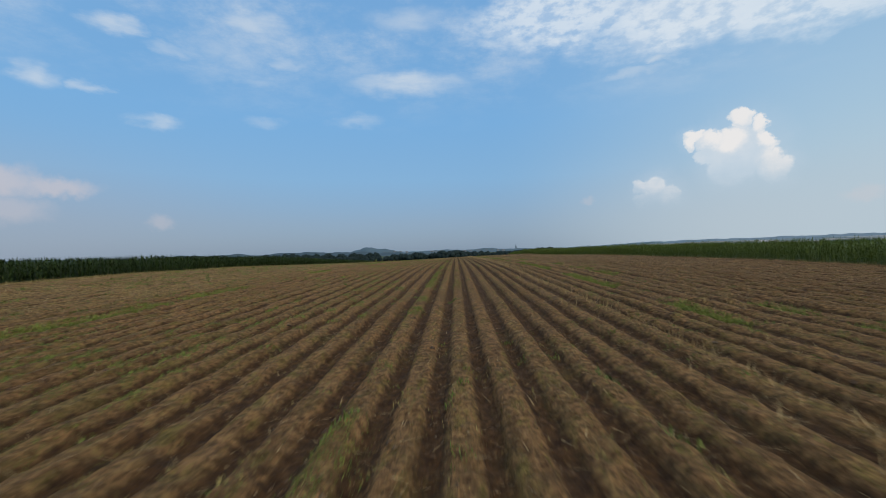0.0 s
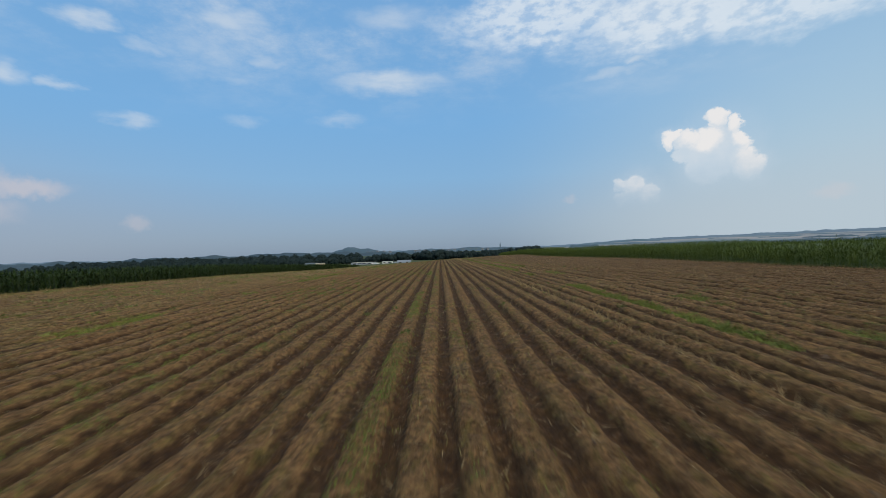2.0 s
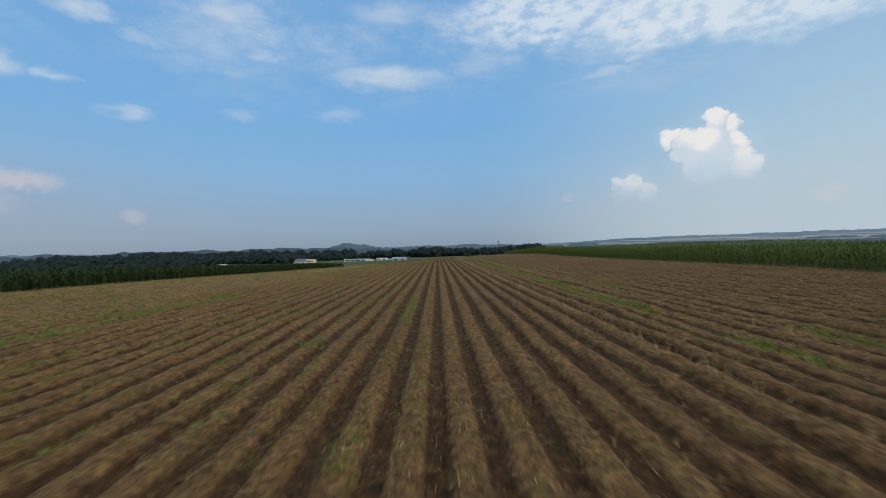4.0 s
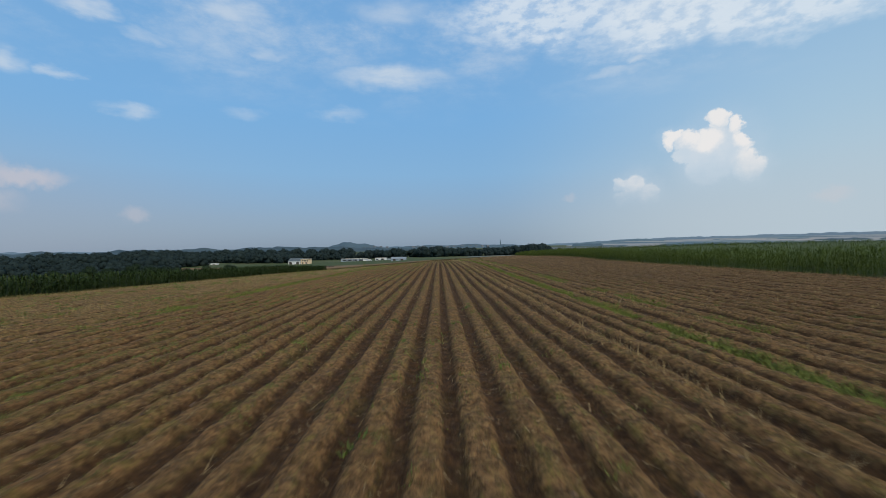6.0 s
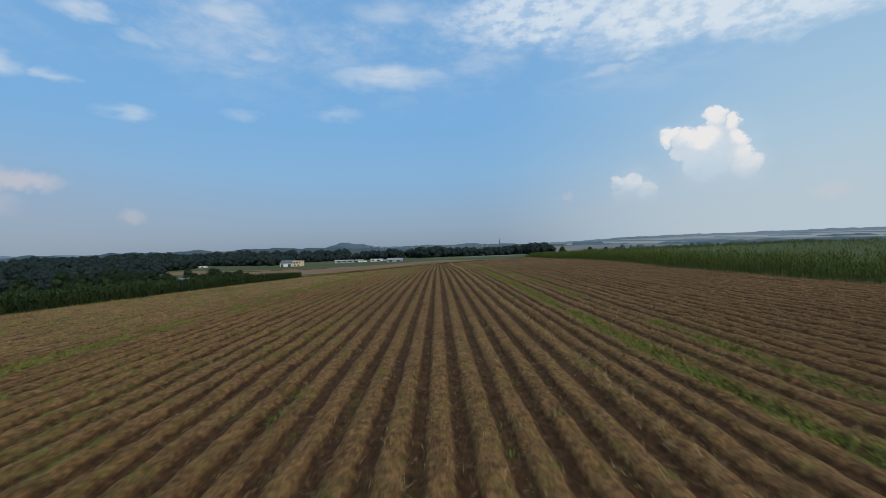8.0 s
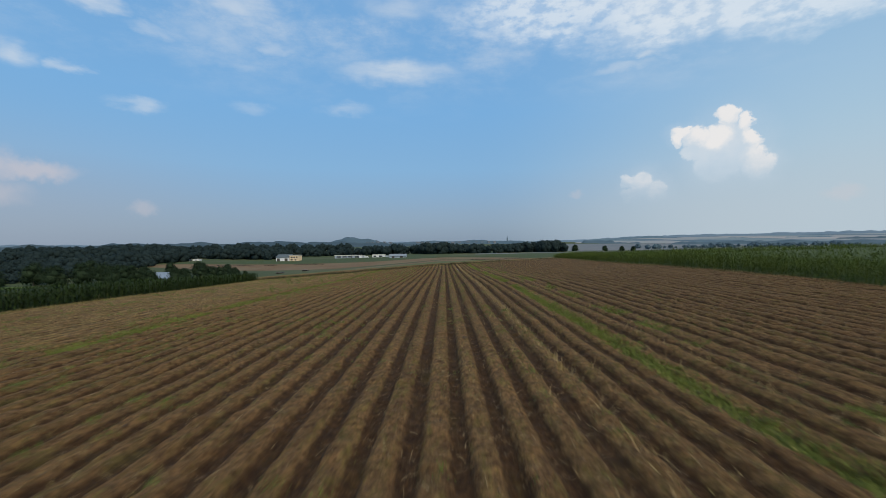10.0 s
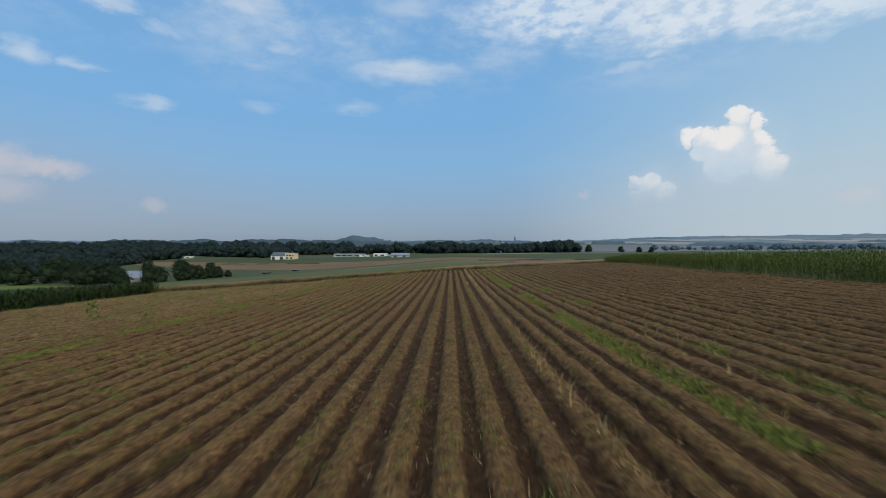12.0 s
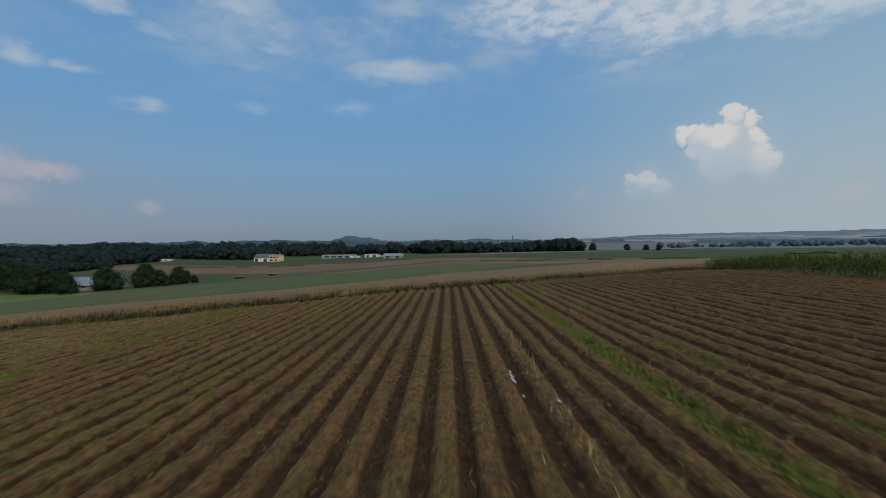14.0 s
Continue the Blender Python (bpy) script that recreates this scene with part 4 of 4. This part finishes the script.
# ---- weeds, stalks, straw and clods on the ridges ----
def tufts(x, y, each, tall, broad, spread_r):
    ok = y < field_end(x) - 0.3
    x, y = x[ok], y[ok]
    n = len(x)
    X, Y = np.repeat(x, each) + rng.normal(0, spread_r, n * each), np.repeat(y, each) + rng.normal(0, spread_r * 1.4, n * each)
    root = np.stack([X, Y, bed(X, Y) - 0.01], -1)
    m = n * each
    size = np.repeat(rng.uniform(0.5, 1.2, n), each)
    return blades(root, rng.uniform(0, 6.28, m), rng.uniform(0.15, 1.0, m), tall * size * rng.uniform(0.6, 1.1, m), broad * rng.uniform(0.6, 1.3, m), 0.8, 1)


def strip(x0, wide, y0, y1, n, size, keep):
    y = rng.uniform(y0, y1, n)
    x = x0 + rng.normal(0, wide, n)
    ok = ripple(x * 0 + x0 * 9, y, size) > keep
    return x[ok], y[ok]


# ---- the weedy bank at the field's end ----
def bank():
    pieces = []
    n = 22000
    s = rng.uniform(-62, 40, n)
    x = np.where(s < -38, s + rng.normal(0, 0.4, n), s)
    y = np.where(s < -38, 222.3 + (s + 38) * 0.02, field_end(s) + 1.2) + rng.normal(0, 0.7, n) + 0.5 * ripple(s, s * 0, 7.0)
    root = np.stack([x, y, height(x, y) - 0.03], -1)
    h = rng.uniform(0.3, 0.68, n) * (1 + 0.35 * ripple(s, s * 0 + 40, 1.1)) * np.where(s < -38, 0.8, 1.0)
    pieces.append(blades(root, rng.uniform(0, 6.28, n), rng.uniform(0.05, 0.5, n), h, rng.uniform(0.03, 0.08, n), 0.7, 2))
    # dry grass heads nodding over the top, in clumps
    m = 9000
    s = rng.uniform(-62, 40, m)
    s = s[ripple(s, s * 0 + 11, 0.8) > -0.1]
    m = len(s)
    y = np.where(s < -38, 222.6 + (s + 38) * 0.02, field_end(s) + 1.5) + rng.normal(0, 0.5, m)
    root = np.stack([s, y, height(s, y) + 0.2], -1)
    return merged(pieces), blades(root, rng.normal(0.2, 0.9, m), rng.uniform(0.1, 0.4, m), rng.uniform(0.25, 0.46, m), rng.uniform(0.025, 0.05, m), 1.5, 3)


def foot():
    n = 3400
    x = rng.uniform(-38, 30, n)
    y = field_end(x) - np.abs(rng.normal(0.2, 0.9, n))
    ok = ripple(x, y * 0, 3.0) > -0.3
    return tufts(x[ok], y[ok], 7, 0.22, 0.03, 0.15)


def corner_weeds():
    n = 9000
    x, y = rng.uniform(-78, -37.4, n), rng.uniform(221.2, 242, n)
    ok = (ripple(x, y, 3.5) > -0.35) & (y < 221.5 + rng.exponential(9.0, n))
    x, y = x[ok], y[ok]
    h = 0.7 * (0.35 + 0.75 * np.clip(ripple(x, y, 5.0) + 0.5, 0, 1.2)) * rng.uniform(0.7, 1.1, len(x))
    root = np.stack([x, y, height(x, y) - 0.03], -1)
    return merged([blades(root + np.array([0, 0, 0.08 * k]), rng.uniform(0, 6.28, len(x)), rng.uniform(0.1, 0.8, len(x)), h, rng.uniform(0.05, 0.12, len(x)), 0.8, 2) for k in range(3)])


BUSHWEED = material("bush_weed", leafy((0.018, 0.034, 0.008), (0.055, 0.080, 0.018)))
link_mesh("corner_weeds", *corner_weeds(), BUSHWEED, kind="stuff", label="bushy green weeds past the end of the maize", category="weeds")
BANK, HEADS = bank()
link_mesh("weedy_bank", *BANK, VERGE, kind="stuff", label="dark rough bank of tall weeds and dry grass", category="weeds")
link_mesh("bank_grass", *HEADS, EAR, kind="stuff", label="tan dry grass nodding over the weedy bank", category="grass")


def ears():
    n = 26000
    x = rng.uniform(-42, 40, n)
    y = 231.0 + 0.29 * x + 3.0 + np.abs(rng.normal(0, 6.0, n))
    root = np.stack([x, y, height(x, y) + 0.3], -1)
    return blades(root, rng.uniform(0, 6.28, n), rng.uniform(0.0, 0.35, n), rng.uniform(0.25, 0.5, n), rng.uniform(0.03, 0.06, n), 0.9, 2)


link_mesh("cereal_stalks", *ears(), EAR, kind="stuff", label="nodding ripe tan cereal ears at the field's edge", category="cereal")


def crop_edge(x0, n):
    y = rng.uniform(-20, 226, n)
    return tufts(x0 + rng.normal(0, 0.35, n), y, 6, 0.26, 0.03, 0.2)


link_mesh("foot_grass", *merged([foot(), crop_edge(28.9, 3200), crop_edge(-36.6, 3600)]), DRYWEED, kind="stuff", label="yellowish grass at the foot of the bank", category="grass")

def track_strip(number, wide, n, size, keep):
    """Patches along a wheel track, which runs in one furrow."""
    x, y = strip(float(ridge_x(number)), wide, -5, 242, n, size, keep)
    ok = ripple(y * 0 + number * 3, y, size * 3.3) > np.interp(y, [0, 60, 90, 165, 180, 240], [0.0, -0.2, -0.7, -0.7, -0.15, -0.15] if number > 0 else [-0.3, -0.3, -0.5, -0.6, -0.7, -0.7])
    return x[ok], y[ok]


green_patches = merged([tufts(*track_strip(9.5, 0.16, 11000, 1.3, -0.55), 13, 0.13, 0.024, 0.08),
                        tufts(*track_strip(12.5, 0.20, 7500, 1.4, 0.0), 11, 0.14, 0.022, 0.10),
                        tufts(*track_strip(-17.5, 0.30, 9000, 2.4, -0.4), 10, 0.17, 0.028, 0.12)])
link_mesh("green_weeds", *green_patches, TRACKWEED, kind="stuff", label="bright green weeds in the wheel tracks", category="weeds")


def loose_weeds(n, x0, x1, size, keep):
    x, y = rng.uniform(x0, x1, n), rng.uniform(-8, 242, n)
    ok = ripple(x * 2.2, y, size) > keep
    x, y = x[ok], y[ok]
    near = ridge_x(np.round(ridge_at(x)))
    return near + rng.normal(0, 0.16, len(x)), y


link_mesh("scattered_weeds", *merged([tufts(*loose_weeds(16000, -13, 14, 2.2, 0.42), 9, 0.075, 0.012, 0.07), tufts(*strip(ridge_x(-2), 0.13, -4, 75, 3200, 1.6, 0.05), 11, 0.075, 0.011, 0.07),
                                      tufts(*loose_weeds(9000, -36, -12, 3.0, 0.3), 6, 0.15, 0.035, 0.10)]), WEED, kind="stuff",
          label="small green weeds scattered over the ridges", category="weeds")
def clump(n, x0, x1, each, tall, broad, wide):
    x, y = loose_weeds(n, x0, x1, 5.0, 0.05)
    return tufts(x, y, each, tall, broad, wide)


link_mesh("weed_clumps", *merged([clump(4600, -13, -3, 34, 0.10, 0.022, 0.10), clump(1900, -3, 14, 30, 0.085, 0.018, 0.08), clump(3000, -36, -13, 30, 0.17, 0.035, 0.15)]), WEED, kind="stuff",
          label="leafy green clumps of young weeds on the ridges", category="weeds")


def leafy_weeds():
    """Larger leafy weeds standing singly."""
    r = np.random.default_rng(21)
    known = [(2.5, 4.9), (2.4, 7.1), (-1.5, 5.6), (-1.4, 36.4), (-3.4, 41.0), (-13.5, 44.7), (-2.1, 69.7), (-2.0, 68.8), (-1.4, 69.7), (-7.8, 72.2), (-5.2, 74.4), (-2.6, 109.9), (-2.5, 108.2), (-6.1, 113.1), (-4.4, 155.1), (0.6, 154.3), (2.0, 153.2), (1.8, 180.0), (5.5, 176.9), (7.2, 183.0), (-1.3, 178.8)]
    k = r.integers(-22, 10, 60)
    x = np.concatenate([[p[0] for p in known], ridge_x(k) + r.normal(0, 0.2, len(k))])
    y = np.concatenate([[p[1] for p in known], r.uniform(0, 220, len(k))])
    return tufts(x, y, 46, 0.12, 0.030, 0.11)


def ridge_weeds():
    """Patches of weeds that follow single ridges for some way."""
    r = np.random.default_rng(12)
    pieces = []
    for k in range(80):
        row = int(r.integers(-17, 14))
        y0 = r.uniform(-5, 215)
        pieces.append(tufts(*strip(ridge_x(row), 0.11, y0, y0 + r.uniform(12, 40), int(r.integers(60, 200)), 1.3, 0.15), 11, 0.065, 0.011, 0.065))
    for row, y0, y1 in ((2, 146, 168), (3, 148, 172), (4, 150, 190), (5, 140, 205), (6, 120, 190), (3, 205, 231), (4, 212, 231), (2, 190, 200), (-3, 84, 110), (-1, 34, 64), (-5, 60, 95), (-4, 66, 84), (-9, 40, 110), (-11, 20, 90), (-7, -4, 40)):
        pieces.append(tufts(*strip(ridge_x(row), 0.12, y0, y1, 9 * (y1 - y0), 1.4, 0.1), 12, 0.075, 0.012, 0.07))
    return merged(pieces)


link_mesh("leafy_weeds", *leafy_weeds(), LUSHWEED, kind="stuff", label="lush dark green leafy weeds standing singly", category="weeds")
link_mesh("ridge_weeds", *ridge_weeds(), WEED, kind="stuff", label="low yellowish green weeds along single ridges", category="weeds")
link_mesh("dry_weeds", *merged([tufts(*loose_weeds(24000, -13, 16, 4.0, -0.1), 6, 0.10, 0.018, 0.09), tufts(*loose_weeds(15000, -36.5, -12, 3.0, -0.1), 6, 0.16, 0.022, 0.12)]), DRYWEED, kind="stuff",
          label="yellowing dry weeds along the ridge tops", category="weeds")


def straw_litter(n, x0, x1, long):
    x = rng.uniform(x0, x1, n)
    y = rng.uniform(-8, field_end(x) - 0.5)
    root = np.stack([x, y, bed(x, y) + 0.012], -1)
    return blades(root, rng.uniform(0, 6.28, n), rng.uniform(1.25, 1.6, n), rng.uniform(0.4, 1.2, n) * long, rng.uniform(0.006, 0.012, n), 0.1, 1)


def stubs(number, wide, y0, y1, n, tall):
    """Dead stalks on the ridges round the one of that number."""
    y = rng.uniform(y0, y1, n)
    x = ridge_x(number + np.round(rng.normal(0, wide, n))) + rng.normal(0, 0.1, n)
    y = np.minimum(y, field_end(x) - rng.uniform(0.3, 20, n))
    root = np.stack([x, y, bed(x, y) - 0.02], -1)
    return blades(root, rng.uniform(0, 6.28, n), np.abs(rng.normal(0, 0.75, n)), rng.uniform(0.3, 1.2, n) * tall, rng.uniform(0.010, 0.022, n), 0.25, 2)


link_mesh("straw", *merged([straw_litter(60000, -13.5, 15, 0.26), straw_litter(60000, -36.5, -13, 0.45), straw_litter(36000, 15, 29, 0.34)]), STRAW, kind="stuff",
          label="pale broken straw lying over the soil", category="straw")
link_mesh("dry_stalks", *merged([stubs(6, 0.35, -5, 242, 5200, 0.30), stubs(11, 0.7, -5, 242, 3600, 0.26), stubs(26, 6.5, -5, 242, 11000, 0.22), stubs(-23, 1.8, -5, 242, 2200, 0.36),
                                  stubs(-36, 6.5, -5, 242, 5000, 0.30), stubs(-46, 1.6, -5, 240, 3500, 0.34)]), STRAW, kind="stuff", label="pale upright dead stalks left on the ridges", category="stalks")


RESIDUE = material("plant_residue", leafy((0.035, 0.022, 0.010), (0.150, 0.098, 0.042)))
link_mesh("plant_residue", *merged([tufts(*loose_weeds(15000, -13, 16, 1.4, -0.1), 6, 0.055, 0.016, 0.11), tufts(*loose_weeds(11000, -36.5, -13, 1.6, -0.15), 6, 0.09, 0.026, 0.16),
                                    tufts(*loose_weeds(6000, 14, 29, 1.6, -0.15), 6, 0.09, 0.026, 0.16)]), RESIDUE, kind="stuff",
          label="dark withered crop residue on the ridges", category="stalks")


def clods(n):
    x = rng.uniform(-11, 14, n)
    y = rng.uniform(-6, field_end(x) - 0.5)
    c = np.stack([x, y, bed(x, y) + crumble(x, y) + 0.004], -1)
    s = rng.gamma(2.0, 0.009, n)[:, None]
    j = lambda: rng.uniform(0.6, 1.3, (n, 1))
    v = np.stack([c + s * j() * np.array(d) for d in ((1, 0, 0), (0, 1, 0.1), (-1, 0, 0), (0, -1, 0.1), (0.1, 0.1, 0.8), (0, 0, -0.6))], 1).reshape(-1, 3)
    tri = np.array([(0, 1, 4), (1, 2, 4), (2, 3, 4), (3, 0, 4), (1, 0, 5), (2, 1, 5), (3, 2, 5), (0, 3, 5)])
    return v, (np.arange(n)[:, None, None] * 6 + tri[None]).reshape(-1, 3)


CLOD = material("soil_clod", leafy((0.050, 0.029, 0.014), (0.13, 0.082, 0.042)))
link_mesh("soil_clods", *clods(22000), CLOD, kind="stuff", label="small crumbled brown soil clods", category="soil")


# ---- scraps lying on a ridge ----
PAPER = material("white_scrap", two_tone((0.62, 0.62, 0.63), (0.76, 0.76, 0.76), 6.0, 0.7))


def scrap(x, y, size, seed):
    """A crumpled torn sheet with some thickness."""
    r = np.random.default_rng(seed)
    n = 6
    u, v = np.meshgrid(np.linspace(-0.5, 0.5, n), np.linspace(-0.5, 0.5, n))
    X = x + size * (u * 0.7 + 0.10 * r.normal(size=u.shape))
    Y = y + size * (v + 0.10 * r.normal(size=u.shape))
    Z = bed(X, Y) + 0.02 + np.abs(size * 0.18 * r.normal(size=u.shape))
    ob = link_mesh("torn_scrap", np.stack([X, Y, Z], -1).reshape(-1, 3), grid_faces(n, n), PAPER, label="crumpled white torn scrap lying on the soil", category="litter", group="scraps on the field")
    ob.modifiers.new("thickness", "SOLIDIFY").thickness = 0.004


for i, (x, y, size) in enumerate([(3.96, 205.0, 0.15), (3.99, 205.5, 0.13), (4.02, 206.0, 0.10), (4.05, 204.1, 0.08), (4.63, 203.3, 0.09)]):
    scrap(x, y, size, i)


# ---- single tall weeds ----
def weed_plant():
    root = tagged(new("tall_weed"), "tall dark green leafy weed standing on the ridges", "weed", "tall weeds")
    bm = bmesh.new()
    limb(bm, (0, 0, -0.05), (0.03, 0.02, 0.8), 0.014, 0.006, 6)
    for k in range(4):
        limb(bm, (0.01, 0.0, 0.2 + 0.13 * k), (0.2 * math.cos(k * 2.1), 0.2 * math.sin(k * 2.1), 0.42 + 0.13 * k), 0.006, 0.003, 5)
    part("stem", bm, WEED, root)
    r = np.random.default_rng(5)
    for k in range(9):
        n = 9
        a = k * 2.4
        lev = 0.12 + 0.075 * k
        base_pt = np.array([0.2 * math.cos(a) * (1 - k / 14), 0.2 * math.sin(a) * (1 - k / 14), lev])
        pts = np.repeat(base_pt[None], n, 0) + r.normal(0, 0.05, (n, 3))
        v, f = blades(pts, r.uniform(0, 6.28, n), r.uniform(0.3, 1.2, n), r.uniform(0.12, 0.26, n), r.uniform(0.03, 0.06, n), 0.7, 2)
        link_mesh("leaf_spray", v, f, WEED, root)
    return root


first_weed = weed_plant()
SPOTS = [(-19.5, 188.6, 1.5), (-16.2, 197.0, 1.1), (-27.0, 205.0, 1.0), (-15.2, 172.5, 1.0), (-14.3, 186.0, 0.8), (-17.5, 92.0, 0.9), (-12.2, 64.0, 0.7),
         (-21.0, 120.0, 0.8), (-24.0, 150.0, 0.9), (8.4, 158.5, 0.7), (8.1, 166.0, 0.6), (-3.6, 205.0, 0.45), (-14.4, 222.0, 0.9), (11.2, 201.0, 0.6), (-18.0, 30.0, 0.7)]
for i, (x, y, size) in enumerate(SPOTS):
    w = first_weed if i == 0 else copy_thing(first_weed, Matrix())
    w.matrix_basis = Matrix.Translation((x, y, float(bed(x, y)) - 0.01)) @ Matrix.Rotation(i * 1.9, 4, "Z") @ Matrix.Diagonal((size, size, size, 1))


# ---- fence, parked vans and the village far off ----
def fence(points):
    root = tagged(new("wire_fence"), "grey wooden post and wire fence beside the meadow", "fence")
    tops = []
    for x, y in points:
        z = float(height(x, y))
        bm = bmesh.new()
        limb(bm, (x, y, z - 0.3), (x, y, z + 1.25), 0.09, 0.07, 7)
        part("post", bm, SHADOWWALL, root)
        tops.append((x, y, z))
    for lev in (0.55, 1.05):
        bm = bmesh.new()
        for a, c in zip(tops, tops[1:]):
            limb(bm, (a[0], a[1], a[2] + lev), (c[0], c[1], c[2] + lev), 0.012, 0.012, 4)
        part("wire", bm, GREYWALL, root)


fence([(-92 - 6.9 * k, 248 + 12.2 * k) for k in range(13)])


def van(x, y, turned, paint, label):
    root = tagged(new("parked_van"), label, "van", "vans by the shed")
    bm = bmesh.new()
    prof = [(-2.4, 0.4), (2.5, 0.4), (2.5, 1.0), (1.9, 1.15), (1.3, 2.0), (-2.4, 2.1)]
    lo, hi = [bm.verts.new((px_, -0.95, pz)) for px_, pz in prof], [bm.verts.new((px_, 0.95, pz)) for px_, pz in prof]
    bm.faces.new(lo), bm.faces.new(hi[::-1])
    for i in range(len(prof)):
        j = (i + 1) % len(prof)
        bm.faces.new((lo[j], lo[i], hi[i], hi[j]))
    part("body", bm, paint, root)
    boxed("window", (0.6, -0.97, 1.25, 1.45, -0.94, 1.8), GLASS, root)
    for wx_ in (-1.5, 1.6):
        for wy_ in (-0.85, 0.85):
            bm = bmesh.new()
            bmesh.ops.create_cone(bm, cap_ends=True, segments=12, radius1=0.36, radius2=0.36, depth=0.22, matrix=Matrix.Translation((wx_, wy_, 0.36)) @ Matrix.Rotation(radians(90), 4, "X"))
            part("wheel", bm, DARKROOF, root)
    root.matrix_basis = Matrix.Translation((x, y, float(height(x, y)) + 0.02)) @ Matrix.Rotation(radians(turned), 4, "Z")


van(-96, 628, 5, WHITEWALL, "white van parked beside the long shed")
van(-90, 629, -8, WHITEWALL, "white van parked near the short shed")
van(-64, 624, 0, GREYWALL, "grey van parked by the sheds")
van(-58, 625, 6, WHITEWALL, "white van parked at the end of the sheds")

# House walls and roofs carry the horizon's haze in their colours.
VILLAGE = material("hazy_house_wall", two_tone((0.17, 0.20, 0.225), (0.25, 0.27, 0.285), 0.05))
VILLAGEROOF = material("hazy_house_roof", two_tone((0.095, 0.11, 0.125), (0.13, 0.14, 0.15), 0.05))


def far_house(az, dist, up, long, label):
    root = tagged(new("village_house"), label, "house", "village on the horizon")
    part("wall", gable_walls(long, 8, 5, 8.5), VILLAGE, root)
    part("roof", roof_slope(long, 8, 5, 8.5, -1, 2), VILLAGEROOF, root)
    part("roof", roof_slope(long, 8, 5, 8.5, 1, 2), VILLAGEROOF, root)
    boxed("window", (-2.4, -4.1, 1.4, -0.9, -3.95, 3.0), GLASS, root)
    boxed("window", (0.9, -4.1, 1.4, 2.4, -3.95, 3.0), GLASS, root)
    root.matrix_basis = Matrix.Translation((dist * math.sin(radians(az)), 195 + dist * math.cos(radians(az)), 3 + dist * math.tan(radians(up)) - 4)) @ Matrix.Rotation(radians(az * 3), 4, "Z")


village = random.Random(4)
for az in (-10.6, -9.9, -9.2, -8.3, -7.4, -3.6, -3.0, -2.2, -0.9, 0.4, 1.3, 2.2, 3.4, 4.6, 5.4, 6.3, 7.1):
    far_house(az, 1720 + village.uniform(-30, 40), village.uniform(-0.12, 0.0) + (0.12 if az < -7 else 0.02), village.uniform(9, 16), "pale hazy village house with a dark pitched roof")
